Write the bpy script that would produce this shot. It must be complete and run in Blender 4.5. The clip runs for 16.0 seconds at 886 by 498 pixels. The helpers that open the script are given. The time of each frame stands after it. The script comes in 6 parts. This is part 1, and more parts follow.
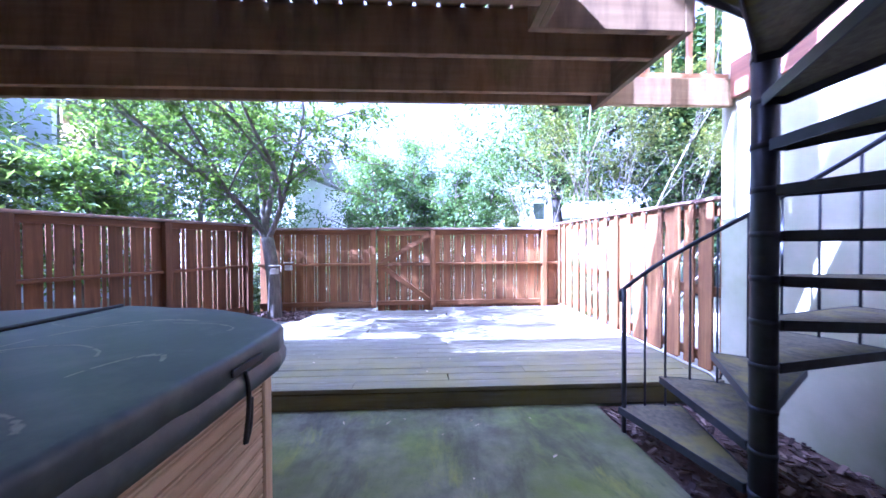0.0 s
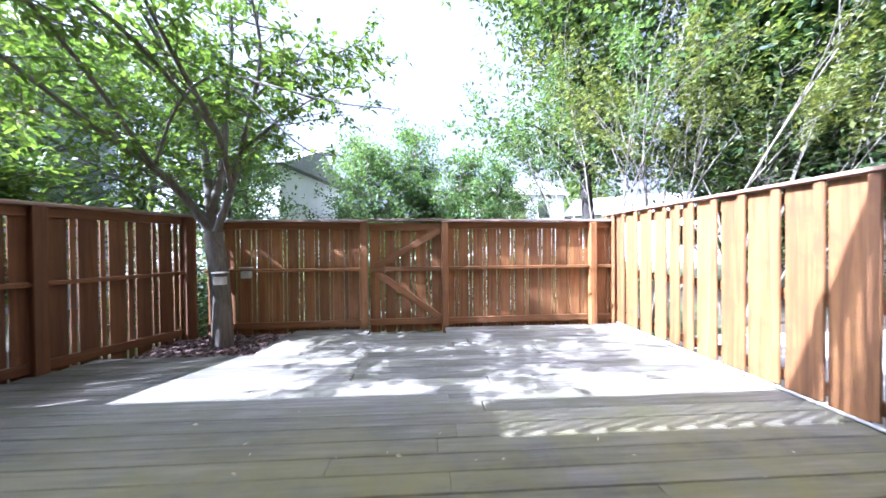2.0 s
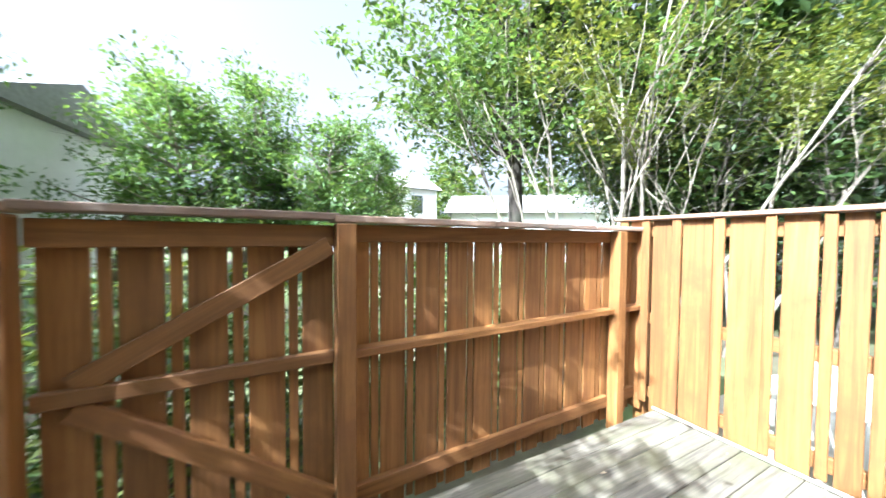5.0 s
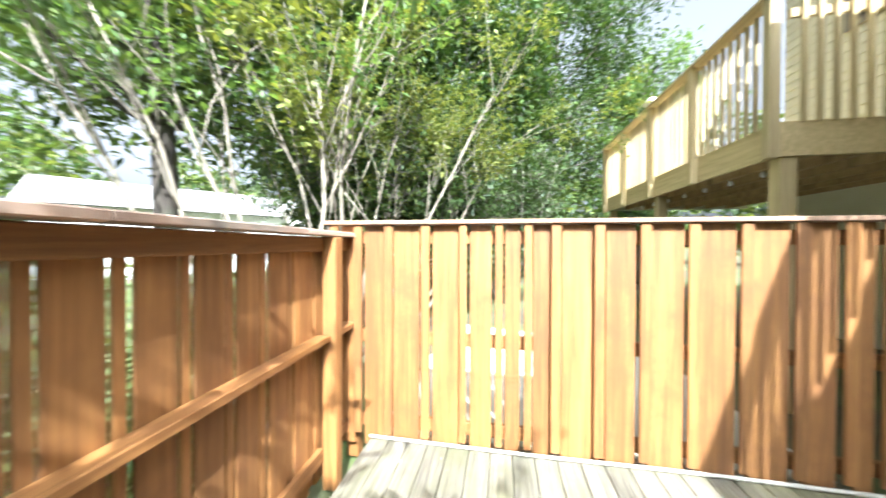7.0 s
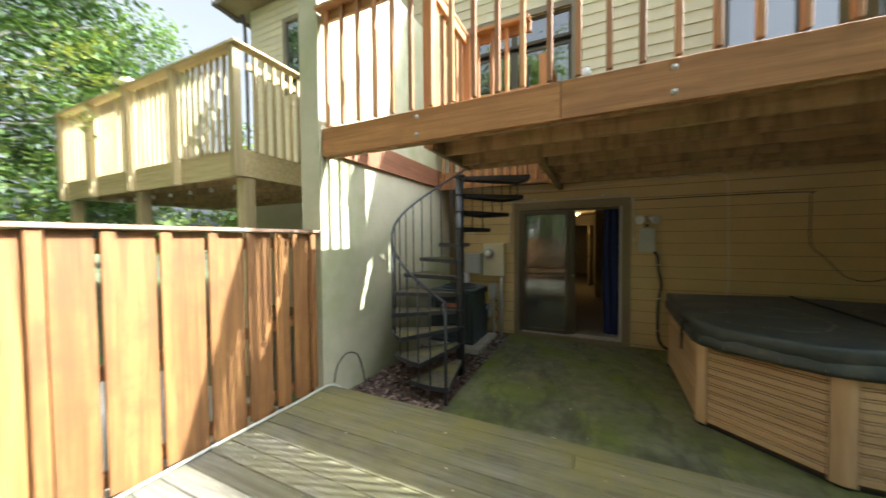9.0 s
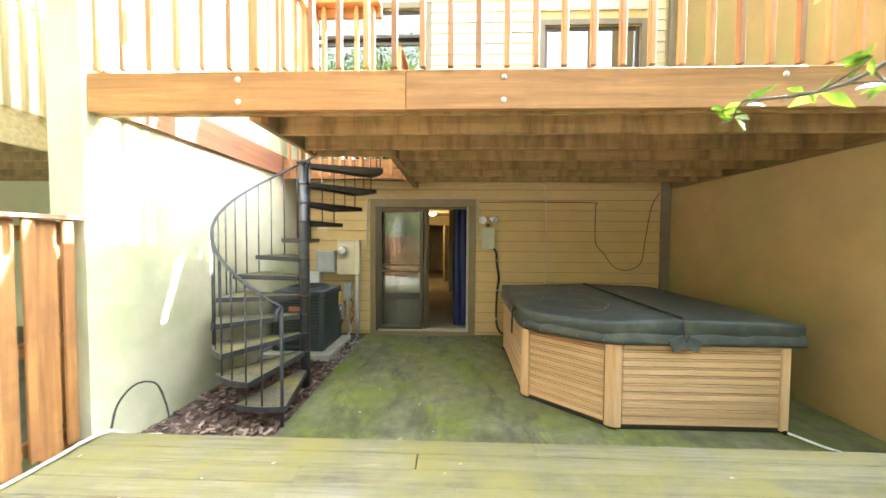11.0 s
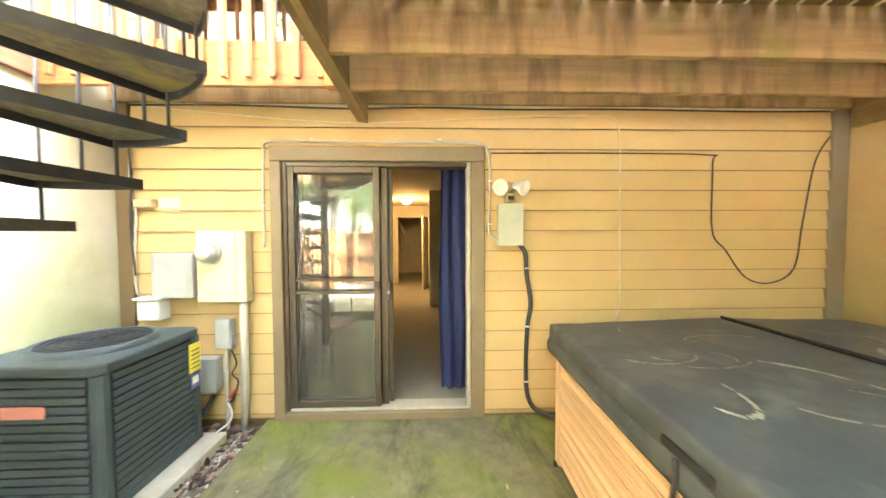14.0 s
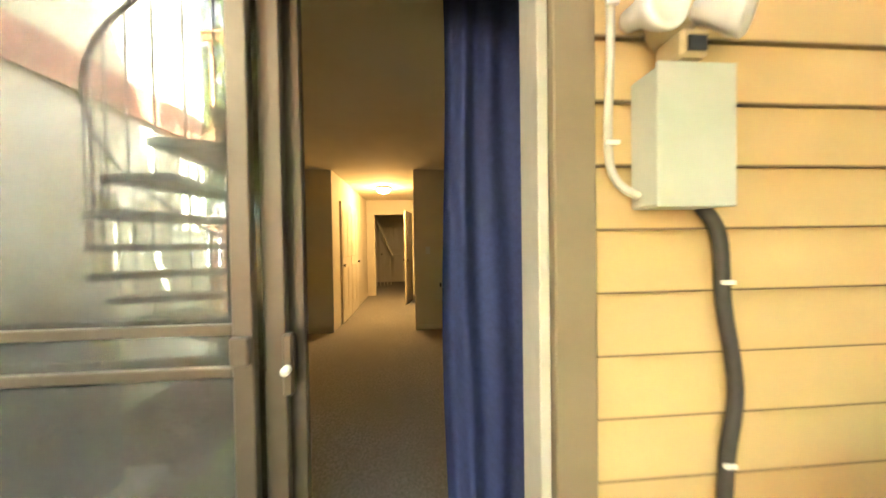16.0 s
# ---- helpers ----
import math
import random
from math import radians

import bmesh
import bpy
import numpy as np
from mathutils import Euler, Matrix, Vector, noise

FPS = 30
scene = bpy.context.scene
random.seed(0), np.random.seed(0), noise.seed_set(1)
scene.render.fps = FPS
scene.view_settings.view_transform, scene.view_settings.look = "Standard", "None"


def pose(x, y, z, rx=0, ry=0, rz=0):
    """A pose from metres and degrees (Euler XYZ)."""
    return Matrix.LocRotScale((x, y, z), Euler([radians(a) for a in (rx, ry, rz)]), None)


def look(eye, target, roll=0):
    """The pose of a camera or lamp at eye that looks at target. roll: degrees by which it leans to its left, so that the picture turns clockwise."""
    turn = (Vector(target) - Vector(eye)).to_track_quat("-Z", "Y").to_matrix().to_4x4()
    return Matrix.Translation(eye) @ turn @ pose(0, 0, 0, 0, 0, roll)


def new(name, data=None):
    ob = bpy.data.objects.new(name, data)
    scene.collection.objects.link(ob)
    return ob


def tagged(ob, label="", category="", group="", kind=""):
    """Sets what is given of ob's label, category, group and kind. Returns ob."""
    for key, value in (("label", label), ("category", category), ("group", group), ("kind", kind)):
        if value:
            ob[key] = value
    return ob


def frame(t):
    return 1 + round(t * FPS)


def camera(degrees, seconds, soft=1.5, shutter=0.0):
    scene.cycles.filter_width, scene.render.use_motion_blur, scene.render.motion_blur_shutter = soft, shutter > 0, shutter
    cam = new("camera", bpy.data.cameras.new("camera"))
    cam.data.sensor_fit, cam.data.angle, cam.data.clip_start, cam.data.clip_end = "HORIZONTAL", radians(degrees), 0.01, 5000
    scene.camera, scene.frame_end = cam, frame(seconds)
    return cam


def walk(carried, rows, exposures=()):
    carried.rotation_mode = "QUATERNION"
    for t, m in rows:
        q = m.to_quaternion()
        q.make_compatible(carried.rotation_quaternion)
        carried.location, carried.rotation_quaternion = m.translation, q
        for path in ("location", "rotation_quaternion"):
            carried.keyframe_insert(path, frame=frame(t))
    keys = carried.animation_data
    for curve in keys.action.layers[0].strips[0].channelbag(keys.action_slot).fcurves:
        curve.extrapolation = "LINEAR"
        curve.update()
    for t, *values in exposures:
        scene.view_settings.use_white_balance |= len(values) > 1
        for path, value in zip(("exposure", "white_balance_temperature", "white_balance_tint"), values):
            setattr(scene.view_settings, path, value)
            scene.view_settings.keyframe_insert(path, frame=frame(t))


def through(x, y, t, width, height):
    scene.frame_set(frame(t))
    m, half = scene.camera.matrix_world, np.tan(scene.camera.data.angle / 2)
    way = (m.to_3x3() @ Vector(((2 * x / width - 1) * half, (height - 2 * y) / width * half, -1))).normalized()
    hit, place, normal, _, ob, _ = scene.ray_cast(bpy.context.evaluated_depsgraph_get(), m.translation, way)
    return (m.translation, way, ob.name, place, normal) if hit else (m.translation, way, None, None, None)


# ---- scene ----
# The walk through the yard, from the sliding door to the fence and back again.
cam = camera(107.2, 16.0, soft=1.5, shutter=0.4)
PATH = [
    (0, (0.352, 0.448, 1.324), (0.44, 2.446, 1.298), -0.3),
    (0.5, (0.3, 0.777, 1.283), (0.391, 2.775, 1.257), -0.3),
    (1, (0.217, 1.148, 1.236), (0.318, 3.145, 1.229), -0.4),
    (1.5, (0.158, 1.57, 1.263), (0.263, 3.568, 1.25), -0.5),
    (2, (0.164, 2.054, 1.28), (0.271, 4.051, 1.26), -0.5),
    (2.5, (0.146, 2.531, 1.266), (0.252, 4.528, 1.252), -0.5),
    (3, (0.157, 2.975, 1.325), (0.25, 4.972, 1.298), -0.6),
    (3.2, (0.141, 3.174, 1.331), (0.241, 5.172, 1.302), -0.6),
    (5.3, (0.136, 5.163, 1.548), (1.249, 6.824, 1.49), 0.7),
    (5.5, (0.176, 5.267, 1.534), (1.422, 6.831, 1.493), 0.7),
    (6, (0.303, 5.443, 1.535), (1.845, 6.717, 1.508), 0.4),
    (6.5, (0.497, 5.508, 1.538), (2.282, 6.411, 1.523), 0.1),
    (7, (0.631, 5.574, 1.552), (2.6, 5.925, 1.533), 0.2),
    (7.5, (0.714, 5.574, 1.568), (2.701, 5.343, 1.534), -0.3),
    (8, (0.623, 5.458, 1.676), (2.426, 4.6, 1.583), -1.1),
    (8.5, (0.494, 5.481, 1.638), (1.851, 4.013, 1.57), -0.8),
    (9, (0.386, 5.54, 1.628), (1.237, 3.731, 1.57), -0.5),
    (9.5, (0.308, 5.571, 1.663), (0.802, 3.634, 1.59), 0.0),
    (10, (0.257, 5.605, 1.63), (0.512, 3.622, 1.567), -0.1),
    (10.2, (0.221, 5.591, 1.625), (0.432, 3.604, 1.561), 0.1),
    (12.3, (0.424, 4.381, 1.547), (0.361, 2.383, 1.477), -0.2),
    (12.5, (0.35, 4.197, 1.57), (0.322, 2.199, 1.489), -0.1),
    (13, (0.337, 3.669, 1.498), (0.328, 1.67, 1.449), -0.2),
    (13.5, (0.344, 3.15, 1.492), (0.31, 1.151, 1.44), -0.2),
    (14, (0.36, 2.684, 1.498), (0.295, 0.686, 1.424), -0.2),
    (14.5, (0.381, 2.21, 1.38), (0.293, 0.213, 1.314), -0.1),
    (15, (0.374, 1.752, 1.36), (0.262, -0.244, 1.304), -0.2),
    (15.5, (0.37, 1.276, 1.337), (0.258, -0.721, 1.296), 0.3),
    (16, (0.39, 0.829, 1.352), (0.227, -1.165, 1.318), -0.9),
]
EXPOSURES = [
    (0.0, 3.3, 4050, 44), (1.0, 2.85, 4350, 40), (2.0, 2.6, 4700, 27), (3.0, 2.4, 5000, 17), (5.3, 2.4, 5200, 9),
    (7.0, 2.35, 5450, 8), (8.5, 2.22, 5500, 6), (9.0, 2.22, 5600, 6), (10.0, 3.15, 5700, 6), (12.5, 5.27, 5550, 7), (13.5, 5.8, 5700, 10),
    (14.5, 5.9, 5850, 12), (16.0, 6.0, 5800, 12),
]
walk(cam, [(t, look(eye, target, roll)) for t, eye, target, roll in PATH], EXPOSURES)

# ---- light ----
world = bpy.data.worlds.new("sky")
scene.world = world
world.use_nodes = True
wn = world.node_tree.nodes
sky = wn.new("ShaderNodeTexSky")
sky.sky_type = "NISHITA"
sky.sun_disc = False
SUN_WAY = Vector((1.02, 0.32, -1.0)).normalized()
sky.sun_elevation = math.asin(-SUN_WAY.z)
sky.sun_rotation = math.atan2(-SUN_WAY.x, -SUN_WAY.y)
sky.air_density, sky.dust_density, sky.ozone_density = 0.6, 9.0, 0.3
haze = wn.new("ShaderNodeHueSaturation")
haze.inputs["Saturation"].default_value, haze.inputs["Value"].default_value = 0.03, 1.48
world.node_tree.links.new(sky.outputs[0], haze.inputs["Color"])
world.node_tree.links.new(haze.outputs[0], wn["Background"].inputs[0])
wn["Background"].inputs[1].default_value = 0.08
sun = new("sun", bpy.data.lights.new("sun", "SUN"))
sun.data.energy, sun.data.angle, sun.data.color = 5.0, radians(0.53), (1.0, 0.95, 0.86)
sun.matrix_world = Matrix.Translation((-20, -8, 24)) @ SUN_WAY.to_track_quat("-Z", "Y").to_matrix().to_4x4()


# ---- materials ----
def material(name):
    m = bpy.data.materials.new(name)
    m.use_nodes = True
    return m, m.node_tree.nodes, m.node_tree.links, m.node_tree.nodes["Principled BSDF"]


def ramp(nodes, stops):
    r = nodes.new("ShaderNodeValToRGB")
    while len(r.color_ramp.elements) < len(stops):
        r.color_ramp.elements.new(0.5)
    for e, (p, c) in zip(r.color_ramp.elements, stops):
        e.position, e.color = p, (*c, 1.0)
    return r


def coords(nodes, links, scale, shift=True):
    """Object coordinates, shifted at random from object to object, and scaled."""
    tc, mp = nodes.new("ShaderNodeTexCoord"), nodes.new("ShaderNodeMapping")
    mp.inputs["Scale"].default_value = scale
    links.new(tc.outputs["Object"], mp.inputs["Vector"])
    if shift:
        info, mul, com = nodes.new("ShaderNodeObjectInfo"), nodes.new("ShaderNodeMath"), nodes.new("ShaderNodeCombineXYZ")
        mul.operation, mul.inputs[1].default_value = "MULTIPLY", 37.0
        links.new(info.outputs["Random"], mul.inputs[0])
        for n in range(3):
            links.new(mul.outputs[0], com.inputs[n])
        links.new(com.outputs[0], mp.inputs["Location"])
    return mp


def texture(nodes, links, mp, scale, detail=4.0, rough=0.6, distort=0.0):
    n = nodes.new("ShaderNodeTexNoise")
    n.inputs["Scale"].default_value, n.inputs["Detail"].default_value = scale, detail
    n.inputs["Roughness"].default_value, n.inputs["Distortion"].default_value = rough, distort
    links.new(mp.outputs[0], n.inputs["Vector"])
    return n


def mixed(nodes, links, fac, a, b, kind="MIX"):
    m = nodes.new("ShaderNodeMix")
    m.data_type, m.blend_type = "RGBA", kind
    for socket, value in ((m.inputs[0], fac), (m.inputs[6], a), (m.inputs[7], b)):
        if isinstance(value, (int, float)):
            socket.default_value = value
        elif isinstance(value, tuple):
            socket.default_value = (*value, 1.0)
        else:
            links.new(value, socket)
    return m.outputs[2]


def bumped(nodes, links, bsdf, height, strength, distance):
    b = nodes.new("ShaderNodeBump")
    b.inputs["Strength"].default_value, b.inputs["Distance"].default_value = strength, distance
    links.new(height, b.inputs["Height"])
    links.new(b.outputs[0], bsdf.inputs["Normal"])


def wood(name, dark, light, axis, rough=0.7, stain=None, stain_at=(0.5, 0.7), relief=0.4, vary=0.35, fine=1.0, streak=None):
    """Timber with grain along one axis, larger patches of a second colour, and boards that differ from one another."""
    m, nodes, links, bsdf = material(name)
    scale = [22.0 * fine] * 3
    scale["xyz".index(axis)] = 1.1 * fine
    grain = texture(nodes, links, coords(nodes, links, scale), 1.0, 6.0, 0.65, 0.6)
    r = ramp(nodes, ((0.3, dark), (0.7, light)))
    links.new(grain.outputs[0], r.inputs[0])
    col = r.outputs[0]
    if stain:
        big = texture(nodes, links, coords(nodes, links, (1, 1, 1)), 2.6, 5.0, 0.65)
        rr = ramp(nodes, ((stain_at[0], (0, 0, 0)), (stain_at[1], (1, 1, 1))))
        links.new(big.outputs[0], rr.inputs[0])
        col = mixed(nodes, links, rr.outputs[0], col, stain)
    if streak:
        drip = texture(nodes, links, coords(nodes, links, (8, 8, 1.6)), 1.0, 5.0, 0.6)
        rr = ramp(nodes, ((0.44, (0, 0, 0)), (0.68, (0.75, 0.75, 0.75))))
        links.new(drip.outputs[0], rr.inputs[0])
        col = mixed(nodes, links, rr.outputs[0], col, streak)
    info, hsv, span = nodes.new("ShaderNodeObjectInfo"), nodes.new("ShaderNodeHueSaturation"), nodes.new("ShaderNodeMapRange")
    span.inputs["To Min"].default_value, span.inputs["To Max"].default_value = 1 - vary, 1 + vary * 0.6
    links.new(info.outputs["Random"], span.inputs["Value"])
    links.new(span.outputs[0], hsv.inputs["Value"])
    links.new(col, hsv.inputs["Color"])
    links.new(hsv.outputs[0], bsdf.inputs["Base Color"])
    bsdf.inputs["Roughness"].default_value = rough
    bumped(nodes, links, bsdf, grain.outputs[0], relief, 0.004)
    return m


def mottled(name, a, b, scale, rough=0.7, relief=0.2, distance=0.003, c=None, c_scale=1.0, c_at=(0.5, 0.7), metal=0.0, fine=60.0, shift=False):
    """A surface of two mottled colours, with patches of a third, and fine relief."""
    m, nodes, links, bsdf = material(name)
    mp = coords(nodes, links, (1, 1, 1), shift)
    n = texture(nodes, links, mp, scale, 6.0, 0.65)
    r = ramp(nodes, ((0.3, a), (0.7, b)))
    links.new(n.outputs[0], r.inputs[0])
    col = r.outputs[0]
    if c:
        big = texture(nodes, links, mp, c_scale, 5.0, 0.6)
        rr = ramp(nodes, ((c_at[0], (0, 0, 0)), (c_at[1], (1, 1, 1))))
        links.new(big.outputs[0], rr.inputs[0])
        col = mixed(nodes, links, rr.outputs[0], col, c)
    links.new(col, bsdf.inputs["Base Color"])
    bsdf.inputs["Roughness"].default_value, bsdf.inputs["Metallic"].default_value = rough, metal
    if relief:
        f = texture(nodes, links, mp, fine, 4.0, 0.6)
        bumped(nodes, links, bsdf, f.outputs[0], relief, distance)
    return m


def grime_and_shade_edge(m, z0, z1, colour):
    """Grime and the lap's shadow line, painted along a board's foot in its coordinates."""
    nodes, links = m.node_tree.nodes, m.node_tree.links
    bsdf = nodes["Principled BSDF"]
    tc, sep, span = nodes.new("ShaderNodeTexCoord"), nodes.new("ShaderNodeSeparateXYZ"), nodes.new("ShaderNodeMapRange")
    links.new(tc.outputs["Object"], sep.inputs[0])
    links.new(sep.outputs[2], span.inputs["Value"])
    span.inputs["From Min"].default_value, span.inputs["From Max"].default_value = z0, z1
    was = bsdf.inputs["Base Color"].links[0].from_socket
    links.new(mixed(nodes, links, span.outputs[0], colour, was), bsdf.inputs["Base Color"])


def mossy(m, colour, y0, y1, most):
    """Patches of a second colour, moss on the deck boards, thicker from y0 towards y1."""
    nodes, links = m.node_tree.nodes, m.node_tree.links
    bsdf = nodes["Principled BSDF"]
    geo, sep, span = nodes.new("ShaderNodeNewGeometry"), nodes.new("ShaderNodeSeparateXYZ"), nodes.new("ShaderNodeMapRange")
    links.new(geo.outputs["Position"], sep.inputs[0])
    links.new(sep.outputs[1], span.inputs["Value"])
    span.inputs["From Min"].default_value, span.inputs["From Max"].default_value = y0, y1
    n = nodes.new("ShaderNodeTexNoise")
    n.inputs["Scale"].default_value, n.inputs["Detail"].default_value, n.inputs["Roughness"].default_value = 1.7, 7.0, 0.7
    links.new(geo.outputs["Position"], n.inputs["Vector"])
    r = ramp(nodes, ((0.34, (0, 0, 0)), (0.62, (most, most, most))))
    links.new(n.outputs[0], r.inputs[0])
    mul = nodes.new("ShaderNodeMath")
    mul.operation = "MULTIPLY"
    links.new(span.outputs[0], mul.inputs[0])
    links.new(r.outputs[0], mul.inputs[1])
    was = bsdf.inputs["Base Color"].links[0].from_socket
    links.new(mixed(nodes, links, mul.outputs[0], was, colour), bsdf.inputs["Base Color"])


def brushed(m, colour, scale, at, most=1.0):
    """Long streaks of a second colour, as water and brooms leave them."""
    nodes, links = m.node_tree.nodes, m.node_tree.links
    bsdf = nodes["Principled BSDF"]
    n = texture(nodes, links, coords(nodes, links, scale, False), 1.0, 6.0, 0.7, 0.4)
    r = ramp(nodes, ((at[0], (0, 0, 0)), (at[1], (most, most, most))))
    links.new(n.outputs[0], r.inputs[0])
    was = bsdf.inputs["Base Color"].links[0].from_socket
    links.new(mixed(nodes, links, r.outputs[0], was, colour), bsdf.inputs["Base Color"])


def chipped(name, a, b):
    """Loose pieces, each of its own shade."""
    m, nodes, links, bsdf = material(name)
    geo = nodes.new("ShaderNodeNewGeometry")
    r = ramp(nodes, ((0.0, a), (0.75, tuple((u + v) / 2 for u, v in zip(a, b))), (1.0, b)))
    links.new(geo.outputs["Random Per Island"], r.inputs[0])
    links.new(r.outputs[0], bsdf.inputs["Base Color"])
    bsdf.inputs["Roughness"].default_value = 0.9
    return m


def leafage(name, a, b, through=0.45):
    """Leaves that differ one from another and let some light through."""
    m, nodes, links, bsdf = material(name)
    geo = nodes.new("ShaderNodeNewGeometry")
    r = ramp(nodes, ((0.0, a), (1.0, b)))
    links.new(geo.outputs["Random Per Island"], r.inputs[0])
    links.new(r.outputs[0], bsdf.inputs["Base Color"])
    bsdf.inputs["Roughness"].default_value = 0.5
    tr, mx = nodes.new("ShaderNodeBsdfTranslucent"), nodes.new("ShaderNodeMixShader")
    links.new(mixed(nodes, links, 1.0, r.outputs[0], (1.15, 1.12, 0.45), "MULTIPLY"), tr.inputs["Color"])
    mx.inputs[0].default_value = through
    links.new(bsdf.outputs[0], mx.inputs[1])
    links.new(tr.outputs[0], mx.inputs[2])
    links.new(mx.outputs[0], nodes["Material Output"].inputs["Surface"])
    return m


def glowing(name, colour, strength):
    m, nodes, links, bsdf = material(name)
    bsdf.inputs["Emission Color"].default_value, bsdf.inputs["Emission Strength"].default_value = (*colour, 1), strength
    return m


M = {}
M["cedar_z"] = wood("red stained cedar", (0.15, 0.062, 0.016), (0.34, 0.163, 0.045), "z", 0.65, (0.18, 0.075, 0.024), (0.48, 0.75), 0.3, 0.25)
M["cedar_x"] = wood("red stained cedar rail", (0.15, 0.062, 0.016), (0.34, 0.163, 0.045), "x", 0.65, (0.18, 0.075, 0.024), (0.48, 0.75), 0.3, 0.25)
M["cedar_y"] = wood("red stained cedar cap", (0.15, 0.062, 0.016), (0.34, 0.163, 0.045), "y", 0.65, (0.18, 0.075, 0.024), (0.48, 0.75), 0.3, 0.25)
# West fence copy of the cedar, with its shade mixed into the colour.
M["cedar_shaded_z"] = wood("shade-toned red stained cedar", (0.1, 0.04, 0.012), (0.24, 0.108, 0.032), "z", 0.65, (0.13, 0.052, 0.018), (0.48, 0.75), 0.3, 0.25)
M["cedar_shaded_x"] = wood("shade-toned red stained cedar rail", (0.1, 0.04, 0.012), (0.24, 0.108, 0.032), "x", 0.65, (0.13, 0.052, 0.018), (0.48, 0.75), 0.3, 0.25)
M["cap_x"] = wood("weathered fence cap", (0.2, 0.13, 0.09), (0.42, 0.3, 0.22), "x", 0.8, (0.16, 0.15, 0.12), (0.5, 0.7))
M["cap_y"] = wood("weathered fence cap along", (0.2, 0.11, 0.06), (0.45, 0.28, 0.17), "y", 0.8, (0.2, 0.15, 0.11), (0.55, 0.75))
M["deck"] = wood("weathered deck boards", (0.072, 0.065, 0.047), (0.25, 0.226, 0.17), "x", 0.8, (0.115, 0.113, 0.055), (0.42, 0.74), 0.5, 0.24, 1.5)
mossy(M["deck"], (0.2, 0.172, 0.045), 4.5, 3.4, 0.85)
M["joist"] = wood("mossy joist timber", (0.28, 0.175, 0.07), (0.4, 0.265, 0.115), "x", 0.8, (0.19, 0.175, 0.045), (0.52, 0.8), 0.4, 0.2, 1.0, (0.115, 0.07, 0.03))
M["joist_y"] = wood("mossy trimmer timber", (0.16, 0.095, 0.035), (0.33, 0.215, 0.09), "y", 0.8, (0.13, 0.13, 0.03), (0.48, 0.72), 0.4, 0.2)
M["rim"] = wood("orange stained rim timber", (0.25, 0.112, 0.034), (0.47, 0.235, 0.08), "x", 0.6, (0.29, 0.14, 0.05), (0.5, 0.75), 0.3, 0.12)
M["rail_z"] = wood("orange stained baluster", (0.3, 0.13, 0.045), (0.52, 0.25, 0.09), "z", 0.6)
M["rail_y"] = wood("orange stained rail", (0.3, 0.13, 0.045), (0.52, 0.25, 0.09), "y", 0.6)
M["ledger"] = wood("red brown ledger", (0.19, 0.075, 0.034), (0.33, 0.145, 0.065), "y", 0.6, None, (0.5, 0.7), 0.3, 0.1)
M["pine_x"] = wood("pale treated pine", (0.38, 0.29, 0.13), (0.6, 0.47, 0.24), "x", 0.7)
M["pine_z"] = wood("pale treated pine upright", (0.38, 0.29, 0.13), (0.6, 0.47, 0.24), "z", 0.7)
M["tubwood"] = wood("honey cedar slats", (0.53, 0.335, 0.17), (0.7, 0.5, 0.3), "x", 0.55, (0.6, 0.4, 0.23), (0.5, 0.8), 0.25, 0.12)
M["tubpost"] = wood("honey cedar posts", (0.55, 0.35, 0.18), (0.72, 0.52, 0.32), "z", 0.55, None, (0.5, 0.8), 0.25, 0.1)
M["stucco"] = mottled("tan stucco", (0.4, 0.285, 0.12), (0.47, 0.345, 0.16), 2.0, 0.9, 0.5, 0.004, (0.36, 0.33, 0.12), 0.9, (0.52, 0.75), 0.0, 140.0)
M["stucco_pale"] = mottled("cream stucco", (0.45, 0.41, 0.27), (0.54, 0.5, 0.34), 2.0, 0.9, 0.5, 0.004, (0.33, 0.335, 0.17), 0.8, (0.46, 0.68), 0.0, 140.0)
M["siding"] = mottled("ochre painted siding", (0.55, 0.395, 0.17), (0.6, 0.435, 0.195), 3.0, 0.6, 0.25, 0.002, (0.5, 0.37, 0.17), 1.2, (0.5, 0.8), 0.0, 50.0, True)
# The dark foot line paints the laps' shadow together with some dirt.
grime_and_shade_edge(M["siding"], 0.003, 0.008, (0.17, 0.115, 0.048))
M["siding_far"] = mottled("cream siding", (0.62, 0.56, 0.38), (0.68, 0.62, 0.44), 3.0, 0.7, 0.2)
M["trim"] = mottled("taupe painted trim", (0.2, 0.155, 0.09), (0.235, 0.185, 0.11), 4.0, 0.55, 0.15, 0.002)
M["corner"] = mottled("grey corner trim", (0.2, 0.165, 0.11), (0.24, 0.2, 0.135), 4.0, 0.6, 0.15, 0.002)
M["concrete"] = mottled("mossy concrete", (0.115, 0.112, 0.07), (0.255, 0.24, 0.14), 6.0, 0.9, 0.5, 0.003, (0.175, 0.21, 0.025), 1.1, (0.42, 0.65), 0.0, 90.0)
brushed(M["concrete"], (0.05, 0.052, 0.03), (2.6, 0.9, 1.0), (0.5, 0.66), 0.75)
brushed(M["concrete"], (0.26, 0.27, 0.035), (3.4, 1.3, 1.0), (0.56, 0.7), 0.8)
brushed(M["concrete"], (0.07, 0.065, 0.035), (22.0, 14.0, 1.0), (0.6, 0.72), 0.6)
# Near-black patches over the slab, thicker towards the deck step.
mossy(M["concrete"], (0.042, 0.042, 0.024), 1.7, 2.9, 0.85)
M["chips"] = chipped("shredded bark", (0.028, 0.015, 0.012), (0.36, 0.25, 0.2))
M["stones"] = chipped("mixed pebbles", (0.1, 0.085, 0.07), (0.62, 0.58, 0.5))
